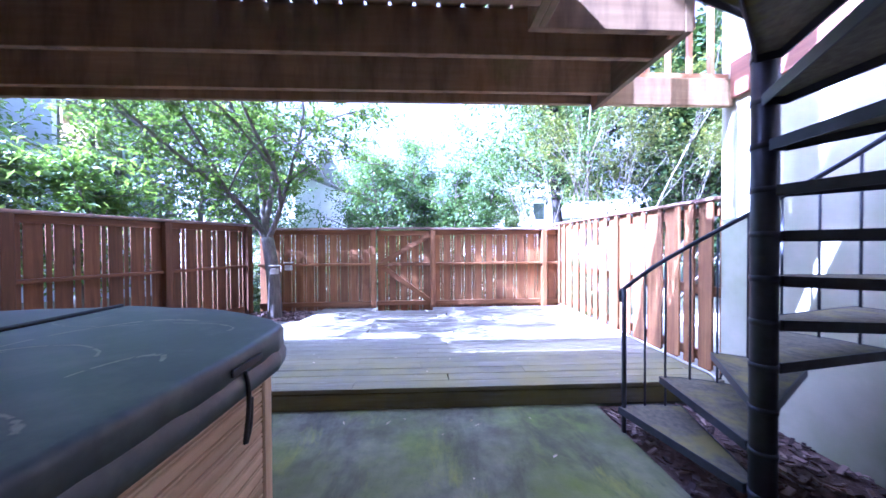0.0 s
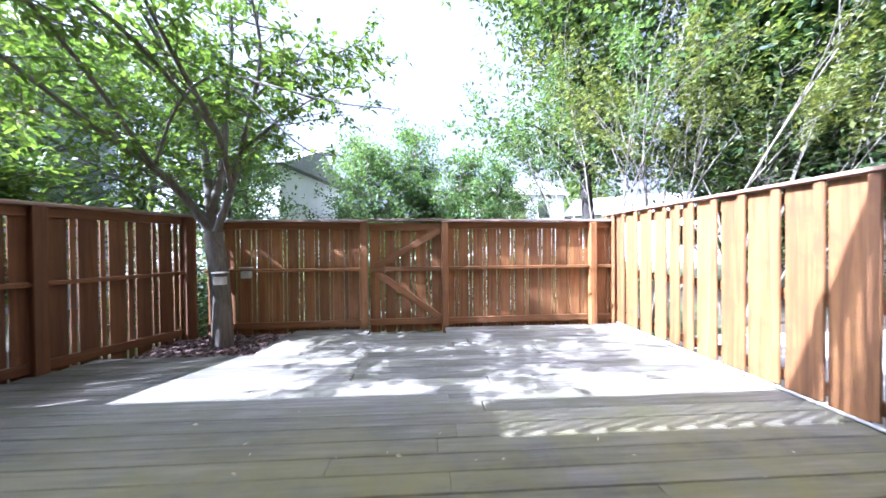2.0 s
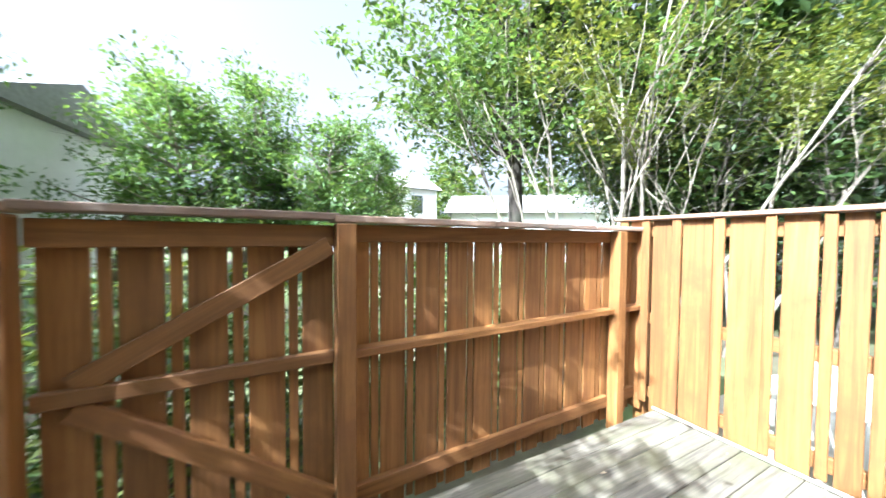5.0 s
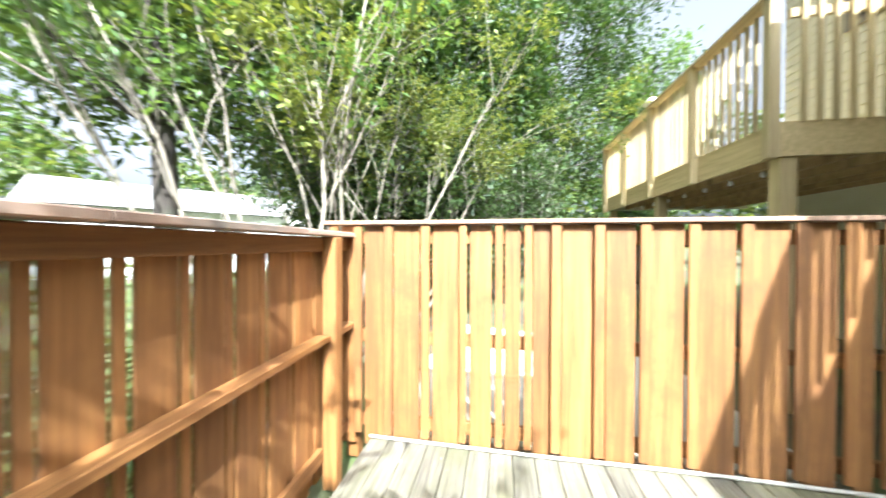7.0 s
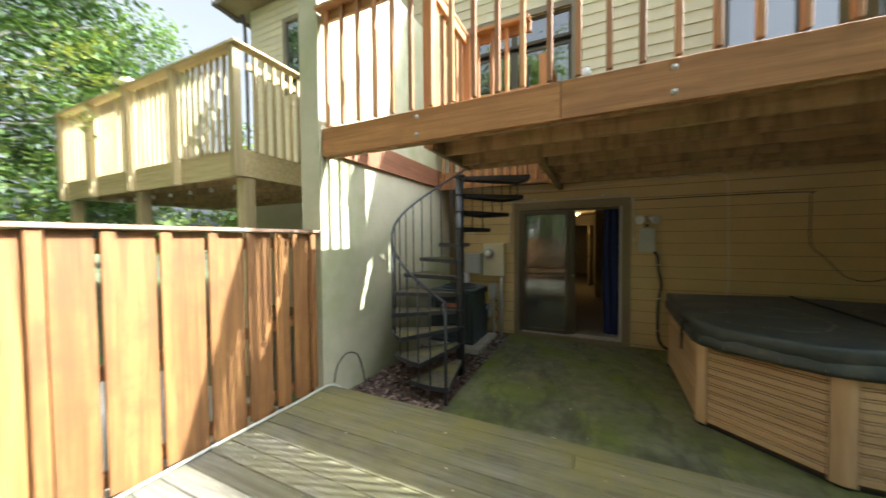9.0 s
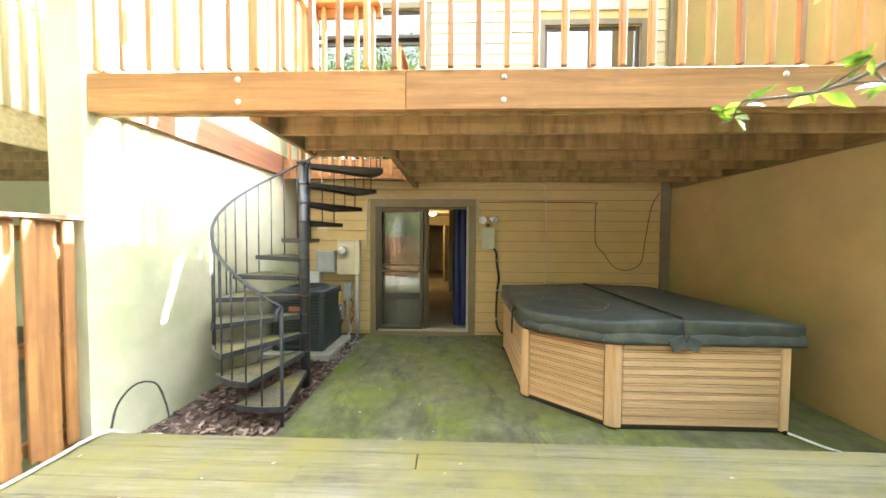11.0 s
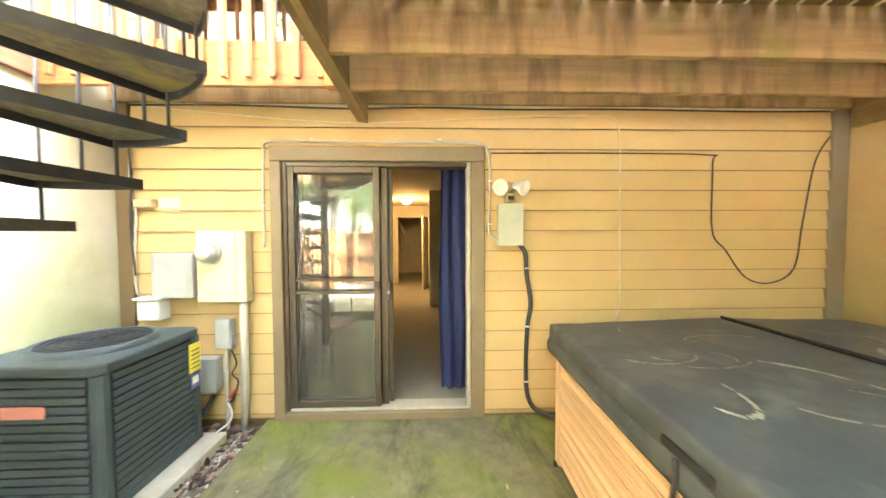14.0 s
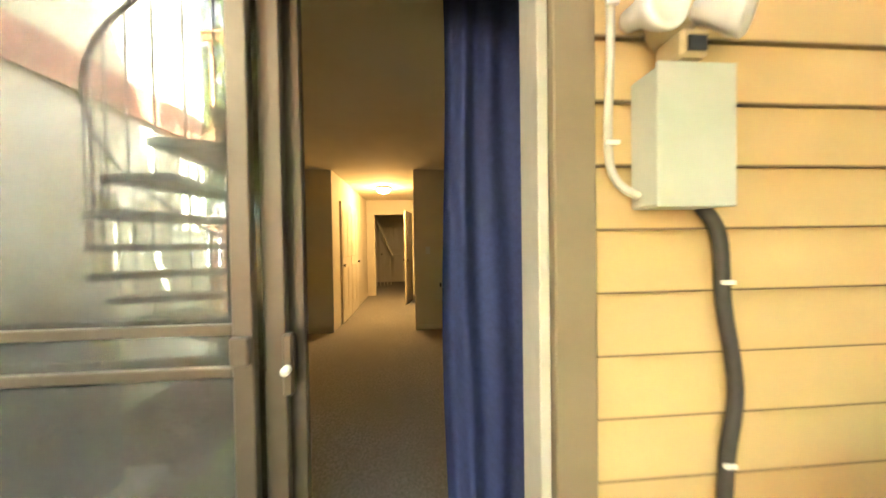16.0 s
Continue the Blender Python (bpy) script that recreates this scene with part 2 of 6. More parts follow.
# Slat backing, darkened so that its colour holds the shade of the grooves.
M["groove"] = mottled("slat backing in groove shade", (0.07, 0.035, 0.016), (0.11, 0.055, 0.025), 8.0, 0.8, 0.1)
M["pad"] = mottled("pale concrete pad", (0.4, 0.38, 0.31), (0.52, 0.49, 0.4), 6.0, 0.9, 0.4, 0.003)
M["vinyl"] = mottled("charcoal vinyl", (0.04, 0.05, 0.055), (0.068, 0.08, 0.084), 3.0, 0.45, 0.25, 0.003, (0.11, 0.12, 0.11), 5.0, (0.5, 0.72), 0.0, 25.0)
M["scuff"] = mottled("pale scuff", (0.26, 0.26, 0.2), (0.4, 0.39, 0.31), 20.0, 0.8, 0.0)
M["black"] = mottled("black strap", (0.012, 0.012, 0.014), (0.025, 0.025, 0.026), 30.0, 0.6, 0.2)
M["iron"] = mottled("dark painted iron", (0.018, 0.02, 0.026), (0.04, 0.042, 0.05), 14.0, 0.45, 0.25, 0.002, (0.09, 0.07, 0.05), 6.0, (0.62, 0.75))
M["tread"] = mottled("worn pebbled tread", (0.07, 0.064, 0.045), (0.19, 0.165, 0.105), 30.0, 0.85, 0.6, 0.004, (0.22, 0.19, 0.05), 4.0, (0.5, 0.66), 0.0, 160.0, True)
M["ac"] = mottled("slate green painted steel", (0.045, 0.062, 0.068), (0.06, 0.08, 0.086), 5.0, 0.5, 0.1)
M["ac_dark"] = mottled("dark coil and unlit depth", (0.012, 0.015, 0.016), (0.025, 0.03, 0.03), 40.0, 0.7, 0.3)
M["grey_box"] = mottled("grey steel box", (0.36, 0.37, 0.36), (0.44, 0.45, 0.43), 5.0, 0.5, 0.1)
M["cream_box"] = mottled("cream painted steel", (0.62, 0.55, 0.36), (0.68, 0.61, 0.42), 5.0, 0.5, 0.1)
M["sage_box"] = mottled("sage painted steel", (0.42, 0.44, 0.36), (0.48, 0.5, 0.41), 5.0, 0.5, 0.1)
M["pvc"] = mottled("grey pvc", (0.42, 0.4, 0.33), (0.5, 0.47, 0.4), 8.0, 0.5, 0.05)
M["cable"] = mottled("dark cable", (0.03, 0.028, 0.025), (0.05, 0.045, 0.04), 20.0, 0.6, 0.1)
M["cable_tan"] = mottled("tan cable", (0.42, 0.32, 0.17), (0.5, 0.39, 0.22), 20.0, 0.6, 0.1)
M["white"] = mottled("white paint", (0.72, 0.72, 0.69), (0.8, 0.8, 0.77), 5.0, 0.5, 0.05)
M["steel"] = mottled("zinc steel", (0.5, 0.5, 0.5), (0.62, 0.62, 0.62), 12.0, 0.35, 0.1, 0.002, None, 1, (0, 1), 0.9)
M["bronze"] = mottled("bronze aluminium", (0.085, 0.068, 0.049), (0.11, 0.09, 0.066), 8.0, 0.4, 0.05, 0.002, None, 1, (0, 1), 0.4)
M["curtain"] = mottled("navy cloth", (0.013, 0.022, 0.085), (0.024, 0.036, 0.13), 40.0, 0.85, 0.3, 0.002, None, 1, (0, 1), 0, 300.0)
M["grey_cloth"] = mottled("grey cloth", (0.13, 0.17, 0.17), (0.18, 0.225, 0.22), 30.0, 0.85, 0.3, 0.002, None, 1, (0, 1), 0, 300.0)
M["carpet"] = mottled("beige carpet", (0.17, 0.155, 0.13), (0.42, 0.39, 0.33), 60.0, 0.95, 0.8, 0.006, (0.27, 0.25, 0.21), 1.5, (0.4, 0.7), 0, 220.0)
M["plaster"] = mottled("warm white plaster", (0.66, 0.6, 0.46), (0.7, 0.64, 0.5), 3.0, 0.85, 0.2, 0.002)
M["door_white"] = mottled("off white door paint", (0.68, 0.62, 0.48), (0.72, 0.66, 0.52), 3.0, 0.45, 0.05)
M["mulch"] = mottled("bark mulch", (0.05, 0.028, 0.02), (0.17, 0.1, 0.075), 26.0, 0.95, 0.9, 0.02, (0.2, 0.15, 0.12), 8.0, (0.58, 0.7), 0, 50.0)
M["ground"] = mottled("leaf strewn soil", (0.05, 0.042, 0.026), (0.13, 0.11, 0.065), 1.5, 0.95, 0.7, 0.02, (0.1, 0.14, 0.04), 0.35, (0.42, 0.6), 0, 9.0)
M["bark"] = wood("grey bark", (0.07, 0.058, 0.044), (0.19, 0.165, 0.13), "z", 0.9, (0.15, 0.16, 0.11), (0.5, 0.7), 0.9, 0.1, 1.2)
M["bark_pale"] = wood("pale bark", (0.12, 0.1, 0.074), (0.29, 0.25, 0.19), "z", 0.9, (0.16, 0.15, 0.1), (0.5, 0.7), 0.7, 0.15, 1.5)
M["bark_dark"] = wood("dark oak bark", (0.025, 0.02, 0.016), (0.085, 0.07, 0.055), "z", 0.95, (0.07, 0.075, 0.05), (0.5, 0.7), 0.9, 0.1, 1.2)
M["leaf_yard"] = leafage("bright serrate leaves", (0.062, 0.118, 0.02), (0.17, 0.25, 0.045), 0.5)
M["leaf_mid"] = leafage("mid green leaves", (0.045, 0.095, 0.026), (0.19, 0.225, 0.07))
M["leaf_dark"] = leafage("dark green leaves", (0.022, 0.055, 0.012), (0.085, 0.13, 0.032), 0.35)
M["leaf_oak"] = leafage("oak leaves", (0.036, 0.07, 0.019), (0.145, 0.2, 0.055))
M["leaf_yellow"] = leafage("yellow green leaves", (0.09, 0.125, 0.028), (0.23, 0.25, 0.062))
M["roof"] = mottled("grey shingles", (0.2, 0.19, 0.18), (0.32, 0.31, 0.29), 8.0, 0.9, 0.5, 0.01)
M["house_grey"] = mottled("blue grey siding", (0.34, 0.38, 0.42), (0.4, 0.44, 0.48), 3.0, 0.8, 0.1)
M["house_white"] = mottled("white siding", (0.7, 0.69, 0.65), (0.78, 0.77, 0.73), 3.0, 0.8, 0.1)
M["red"] = mottled("red plastic", (0.45, 0.05, 0.03), (0.55, 0.08, 0.05), 8.0, 0.5, 0.0)
M["pink"] = mottled("faded red badge", (0.6, 0.22, 0.17), (0.68, 0.28, 0.22), 8.0, 0.5, 0.0)
M["yellow"] = mottled("yellow label", (0.75, 0.6, 0.06), (0.8, 0.66, 0.08), 8.0, 0.5, 0.0)
M["blue"] = mottled("blue label", (0.1, 0.1, 0.4), (0.14, 0.13, 0.46), 8.0, 0.5, 0.0)
M["leaf_dry"] = mottled("dry leaf", (0.3, 0.22, 0.12), (0.5, 0.42, 0.28), 30.0, 0.8, 0.2)
M["bulb"] = glowing("warm lamp glass", (1.0, 0.72, 0.36), 1.2)


def pane_material(name, tint, mirror):
    """A thin pane that lets light straight through and mirrors a little, more at grazing angles."""
    m, nodes, links, bsdf = material(name)
    t, g = nodes.new("ShaderNodeBsdfTransparent"), nodes.new("ShaderNodeBsdfGlossy")
    mx, fr, ad = nodes.new("ShaderNodeMixShader"), nodes.new("ShaderNodeFresnel"), nodes.new("ShaderNodeMath")
    t.inputs["Color"].default_value, g.inputs["Roughness"].default_value = (*tint, 1), 0.02
    fr.inputs["IOR"].default_value = 1.5
    ad.operation, ad.inputs[1].default_value, ad.use_clamp = "ADD", mirror, True
    links.new(fr.outputs[0], ad.inputs[0])
    links.new(ad.outputs[0], mx.inputs[0])
    links.new(t.outputs[0], mx.inputs[1])
    links.new(g.outputs[0], mx.inputs[2])
    links.new(mx.outputs[0], nodes["Material Output"].inputs["Surface"])
    return m


def screen_material(name, colour, cover):
    """Fine mesh: part of the light meets the wires, the rest passes."""
    m, nodes, links, bsdf = material(name)
    t, mx = nodes.new("ShaderNodeBsdfTransparent"), nodes.new("ShaderNodeMixShader")
    bsdf.inputs["Base Color"].default_value, bsdf.inputs["Roughness"].default_value = (*colour, 1), 0.5
    mx.inputs[0].default_value = cover
    links.new(t.outputs[0], mx.inputs[1])
    links.new(bsdf.outputs[0], mx.inputs[2])
    links.new(mx.outputs[0], nodes["Material Output"].inputs["Surface"])
    return m


M["glass"] = pane_material("window glass", (0.66, 0.7, 0.68), 0.22)
M["screen"] = screen_material("insect screen", (0.19, 0.18, 0.155), 0.17)
M["leaf_pale"] = leafage("pale green leaves", (0.075, 0.14, 0.045), (0.16, 0.24, 0.08), 0.5)


# ---- building blocks ----
SHARED, PLACE = {}, {}


def box_data(size, bevel=0.004):
    """A box with chamfered edges, centred; alike boxes share their mesh."""
    key = tuple(round(v, 4) for v in (*size, bevel))
    if key not in SHARED:
        x, y, z = (v / 2 for v in size)
        b = min(bevel, x * 0.45, y * 0.45, z * 0.45)
        bm = bmesh.new()
        for sx in (-1, 1):
            for sy in (-1, 1):
                for sz in (-1, 1):
                    bm.verts.new((sx * x, sy * (y - b), sz * (z - b)))
                    bm.verts.new((sx * (x - b), sy * y, sz * (z - b)))
                    bm.verts.new((sx * (x - b), sy * (y - b), sz * z))
        bmesh.ops.convex_hull(bm, input=bm.verts[:])
        SHARED[key] = finished(bm, "box")
    return SHARED[key]


def finished(bm, name, smooth=False):
    bmesh.ops.recalc_face_normals(bm, faces=bm.faces[:])
    me = bpy.data.meshes.new(name)
    bm.to_mesh(me)
    bm.free()
    if smooth:
        me.shade_smooth()
    return me


def place(name, me, mat, parent=None, at=(0, 0, 0), turn=(0, 0, 0), label=""):
    """Links a mesh at a place of the world, as a part of parent if there is one. A shared mesh keeps its first material in its
    slot and each object carries its own."""
    ob = new(name, me)
    m = pose(*at, *turn)
    PLACE[ob] = m
    if not me.materials:
        me.materials.append(M[mat])
    ob.material_slots[0].link = "OBJECT"
    ob.material_slots[0].material = M[mat]
    if parent is not None:
        ob.parent = parent
        ob.matrix_basis = PLACE[parent].inverted() @ m
    else:
        ob.matrix_basis = m
    return tagged(ob, label=label)


def thing(name, at, label, category, group="", kind="", rz=0):
    ob = new(name)
    ob.empty_display_size = 0.1
    PLACE[ob] = pose(*at, 0, 0, rz)
    ob.matrix_basis = PLACE[ob]
    return tagged(ob, label, category, group, kind)


def box(name, lo, hi, mat, parent=None, bevel=0.004, label=""):
    """A chamfered box between two corners."""
    size = [abs(b - a) for a, b in zip(lo, hi)]
    return place(name, box_data(size, bevel), mat, parent, [(a + b) / 2 for a, b in zip(lo, hi)], (0, 0, 0), label)


def stick(name, a, b, width, depth, mat, parent=None, bevel=0.003, label="", spin=0.0):
    """A square bar from a to b, its length along its own z."""
    a, b = Vector(a), Vector(b)
    me = box_data((width, depth, (b - a).length), bevel)
    ob = place(name, me, mat, parent, (0, 0, 0), (0, 0, 0), label)
    m = Matrix.Translation((a + b) / 2) @ (b - a).to_track_quat("Z", "Y").to_matrix().to_4x4() @ Matrix.Rotation(radians(spin), 4, "Z")
    PLACE[ob] = m
    ob.matrix_basis = PLACE[parent].inverted() @ m if parent is not None else m
    return ob


def tube_data(points, radii, sides=8, closed=True):
    """A tube along points, with a radius at each."""
    pts = [Vector(p) for p in points]
    if isinstance(radii, (int, float)):
        radii = [radii] * len(pts)
    verts, faces = [], []
    side = None
    for n, p in enumerate(pts):
        way = (pts[min(n + 1, len(pts) - 1)] - pts[max(n - 1, 0)]).normalized()
        if side is None:
            side = way.orthogonal().normalized()
        side = (side - way * side.dot(way)).normalized()
        up = way.cross(side)
        for k in range(sides):
            a = 2 * math.pi * k / sides
            verts.append(p + radii[n] * (math.cos(a) * side + math.sin(a) * up))
    for n in range(len(pts) - 1):
        for k in range(sides):
            a, b = n * sides + k, n * sides + (k + 1) % sides
            faces.append((a, b, b + sides, a + sides))
    if closed:
        faces += [tuple(range(sides))[::-1], tuple((len(pts) - 1) * sides + k for k in range(sides))]
    me = bpy.data.meshes.new("tube")
    me.from_pydata(verts, [], faces)
    me.shade_smooth()
    return me


def tube(name, points, radius, mat, parent=None, sides=8, label=""):
    """A tube through points of the world, its origin at the first."""
    o = Vector(points[0])
    return place(name, tube_data([Vector(p) - o for p in points], radius, sides), mat, parent, o, (0, 0, 0), label)


def smooth_line(points, steps=6):
    """A rounded line through points."""
    p = [Vector(points[0]), *map(Vector, points), Vector(points[-1])]
    out = []
    for n in range(1, len(p) - 2):
        for k in range(steps):
            t = k / steps
            out.append(0.5 * (2 * p[n] + (p[n + 1] - p[n - 1]) * t + (2 * p[n - 1] - 5 * p[n] + 4 * p[n + 1] - p[n + 2]) * t * t
                              + (3 * p[n] - p[n - 1] - 3 * p[n + 1] + p[n + 2]) * t ** 3))
    return out + [p[-1]]


def prism_data(outline, z0, z1, bevel=0.0, segments=2):
    """A plan outline raised from z0 to z1, with rounded edges if wanted."""
    bm = bmesh.new()
    face = bm.faces.new([bm.verts.new((x, y, z0)) for x, y in outline])
    up = bmesh.ops.extrude_face_region(bm, geom=[face])
    bmesh.ops.translate(bm, verts=[v for v in up["geom"] if isinstance(v, bmesh.types.BMVert)], vec=(0, 0, z1 - z0))
    if bevel:
        bmesh.ops.bevel(bm, geom=bm.edges[:], offset=bevel, segments=segments, affect="EDGES", profile=0.6)
    return finished(bm, "prism")


def lathe_data(profile, sides=20):
    """A turned shape about z from (radius, height) pairs."""
    verts, faces = [], []
    for r, z in profile:
        for k in range(sides):
            a = 2 * math.pi * k / sides
            verts.append((r * math.cos(a), r * math.sin(a), z))
    for n in range(len(profile) - 1):
        for k in range(sides):
            a, b = n * sides + k, n * sides + (k + 1) % sides
            faces.append((a, b, b + sides, a + sides))
    me = bpy.data.meshes.new("turned")
    me.from_pydata(verts, [], faces)
    me.shade_smooth()
    return me


def scatter_data(count, where, size, shape="chip", seed=1):
    """Many small chips or leaves in one mesh; where(rng) gives a place."""
    rng = random.Random(seed)
    verts, faces = [], []
    for _ in range(count):
        p = Vector(where(rng))
        s = size * rng.uniform(0.5, 1.4)
        q = Euler((rng.uniform(-0.5, 0.5), rng.uniform(-0.5, 0.5), rng.uniform(0, 6.28))).to_matrix()
        n = len(verts)
        if shape == "chip":
            l, w, h = s, s * rng.uniform(0.3, 0.55), s * 0.16
            verts += [p + q @ Vector((x * l, y * w, z * h)) for z in (0, 1) for x, y in ((-0.5, -0.5), (0.5, -0.4), (0.45, 0.5), (-0.5, 0.4))]
            faces += [(n + 4, n + 5, n + 6, n + 7), (n, n + 1, n + 5, n + 4), (n + 1, n + 2, n + 6, n + 5), (n + 2, n + 3, n + 7, n + 6), (n + 3, n, n + 4, n + 7)]
        else:
            verts += [p + q @ Vector(v) * s for v in ((-0.5, 0, 0), (0, -0.22, 0.08), (0.5, 0, 0), (0, 0.22, 0.08))]
            faces += [(n, n + 1, n + 2), (n, n + 2, n + 3)]
    me = bpy.data.meshes.new("scatter")
    me.from_pydata(verts, [], faces)
    return me


R = random.Random(7)
DECK = 0.17           # the wooden floor's top
WALL_E, WALL_W = 2.85, -3.15
HOUSE = 0.0           # the siding's face


def fence_y(x):
    return 6.5 + 0.035 * x


# ---- ground, slab and mulch beds ----
def grid_ground():
    """One sheet of soil out to the horizon, low inside the yard's walls and rising to the woods behind."""
    verts, faces = [], []
    xs = [-400, -150, -60, -30, -20, -14, -10, -7, -5, -3.6, -2, 0, 1.5, 2.4, 3.2, 4.2, 5.5, 7, 9, 12, 16, 22, 30, 60, 150, 400]
    ys = [-400, -150, -60, -30, -20, -13, -9, -4, -1, 1, 3, 5, 6.4, 7.2, 8, 9, 10.5, 12, 14, 17, 21, 26, 34, 60, 150, 400]
    for y in ys:
        for x in xs:
            r = max(0.0, math.hypot(x, y - 3) - 5.5)
            z = -0.09 + 0.035 * min(r, 14) + (0.15 * noise.noise((x * 0.31, y * 0.27, 0)) if 5.5 < math.hypot(x, y - 3) < 60 else 0)
            if r == 0 or y < 0.5:
                z = -0.09
            verts.append((x, y, z))
    w = len(xs)
    for j in range(len(ys) - 1):
        for i in range(w - 1):
            a = j * w + i
            faces.append((a, a + 1, a + 1 + w, a + w))
    me = bpy.data.meshes.new("ground")
    me.from_pydata(verts, [], faces)
    me.shade_smooth()
    return me


tagged(place("ground", grid_ground(), "ground"), "bare soil with grass and leaf litter", "ground", kind="structure")
tagged(place("pavement", prism_data([(3.3, 3.3), (9.0, 3.3), (9.0, 6.6), (3.3, 6.6)], -0.14, -0.05, 0.01), "pad"), "pale concrete drive beyond the side fence", "pavement", kind="structure")
tagged(place("patio_slab", prism_data([(1.72, 0.0), (1.72, 3.09), (WALL_W, 3.09), (WALL_W, 0.0)], -0.12, 0.0, 0.006), "concrete"),
       "concrete patio slab stained green with moss", "patio", kind="structure")


def mulch_place(x0, x1, y0, y1, z):
    return lambda rng: (rng.uniform(x0, x1), rng.uniform(y0, y1), z + rng.uniform(0, 0.025))


def bed(name, outline, z, count, x0, x1, y0, y1, label, seed):
    me = prism_data(outline, z - 0.06, z)
    ob = tagged(place(name, me, "mulch"), label, "mulch", kind="stuff")
    place("bark_chips", scatter_data(count, mulch_place(x0, x1, y0, y1, z), 0.055, "chip", seed), "chips", ob)["kind"] = "stuff"


bed("mulch", [(1.73, 0.03), (WALL_E, 0.03), (WALL_E, 3.1), (1.73, 3.1)], -0.03, 1500, 1.75, 2.83, 0.05, 3.05, "brown bark mulch with pebbles beside the patio", 3)
bed("mulch", [(-2.98, 5.46), (-1.6, 5.44), (-1.55, 6.5), (-2.7, 6.45)], 0.12, 1100, -2.9, -1.62, 5.5, 6.42, "dark bark mulch bed round the tree", 4)


# ---- house: siding wall with its openings ----
def wall_panel(name, lo, hi, holes, axis, mat, label):
    """A wall between two corners, with rectangular holes through it. axis: the way along which it is thin."""
    a, b = ("y" == axis and (0, 2)) or (1, 2)
    n = 1 if axis == "y" else 0
    us = sorted({lo[a], hi[a], *(v for h in holes for v in (h[0], h[1]))})
    vs = sorted({lo[b], hi[b], *(v for h in holes for v in (h[2], h[3]))})
    bm = bmesh.new()
    for u0, u1 in zip(us, us[1:]):
        for v0, v1 in zip(vs, vs[1:]):
            cu, cv = (u0 + u1) / 2, (v0 + v1) / 2
            if any(h[0] < cu < h[1] and h[2] < cv < h[3] for h in holes):
                continue
            corners = []
            for w in (lo[n], hi[n]):
                for u, v in ((u0, v0), (u1, v0), (u1, v1), (u0, v1)):
                    p = [0, 0, 0]
                    p[a], p[b], p[n] = u, v, w
                    corners.append(bm.verts.new(p))
            for f in ((0, 1, 2, 3), (4, 5, 6, 7), (0, 1, 5, 4), (1, 2, 6, 5), (2, 3, 7, 6), (3, 0, 4, 7)):
                bm.faces.new([corners[k] for k in f])
    bmesh.ops.remove_doubles(bm, verts=bm.verts[:], dist=1e-5)
    seen = {}
    for f in bm.faces[:]:
        seen.setdefault(tuple(round(c, 4) for c in f.calc_center_median()), []).append(f)
    bmesh.ops.delete(bm, geom=[f for fs in seen.values() if len(fs) > 1 for f in fs], context="FACES")
    ob = place(name, finished(bm, name), mat)
    return tagged(ob, label, "wall", kind="structure")


DOOR = (0.045, 1.56, 0.03, 2.105)
UP_DOOR, UP_WIN = (0.75, 2.55, 2.75, 5.25), (-2.62, -1.13, 3.35, 4.95)
house_wall = wall_panel("wall_south", (-3.4, -0.16, -0.1), (3.1, -0.012, 7.6), [DOOR, UP_DOOR, UP_WIN], "y", "siding", "ochre lapped siding wall of the house")


def lap(x0, x1, z, high, mat, parent, name="siding_board", face=HOUSE, thick=0.022):
    """One lapped board, its foot standing out."""
    key = ("lap", round(x1 - x0, 3), high, thick)
    if key not in SHARED:
        h, w = (x1 - x0) / 2, high + 0.025
        verts = [(-h, -0.012, 0), (h, -0.012, 0), (h, thick, 0), (-h, thick, 0), (-h, -0.012, w), (h, -0.012, w), (h, 0.001, w), (-h, 0.001, w)]
        me = bpy.data.meshes.new("lap")
        me.from_pydata(verts, [], [(3, 2, 1, 0), (3, 7, 6, 2), (0, 4, 7, 3), (1, 2, 6, 5), (4, 5, 6, 7), (0, 1, 5, 4)])
        SHARED[key] = me
    place(name, SHARED[key], mat, parent, ((x0 + x1) / 2, face, z))


COURSE = 0.1655
for n in range(48):
    z = 0.055 + COURSE * n
    if z > 7.3:
        break
    top = z + COURSE
    spans = [(-2.99, 2.72)]
    for x0, x1, z0, z1 in ((-0.07, 1.652, 0.0, 2.2), (0.66, 2.64, 2.7, 5.34), (-2.71, -1.04, 3.26, 5.04)):
        if z < z1 and top > z0 + 0.02:
            spans = [s for a, b in spans for s in ((a, min(b, x0)), (max(a, x1), b)) if s[1] - s[0] > 0.05]
    for a, b in spans:
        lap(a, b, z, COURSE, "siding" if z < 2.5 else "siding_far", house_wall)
tagged(box("corner_trim", (-3.145, -0.01, -0.05), (-3.0, 0.03, 2.545), "corner"), "grey painted corner board", "trim", kind="structure")
tagged(box("corner_trim", (2.73, -0.01, -0.05), (2.845, 0.026, 7.3), "siding"), "ochre painted corner board", "trim", kind="structure")

# ---- party walls on both sides ----
wall_panel("wall_east", (WALL_E, -0.15, -0.12), (3.1, 3.13, 4.92), [], "x", "stucco_pale", "cream stucco wing wall with water stains")
wall_panel("wall_west", (-3.42, -0.15, -0.12), (WALL_W, 3.12, 3.85), [], "x", "stucco", "tan stucco wing wall with moss stains")

wall_panel("wall_west_upper", (-3.42, -0.15, 3.85), (WALL_W, 2.0, 6.6), [], "x", "stucco", "tan stucco wing wall above the balcony")

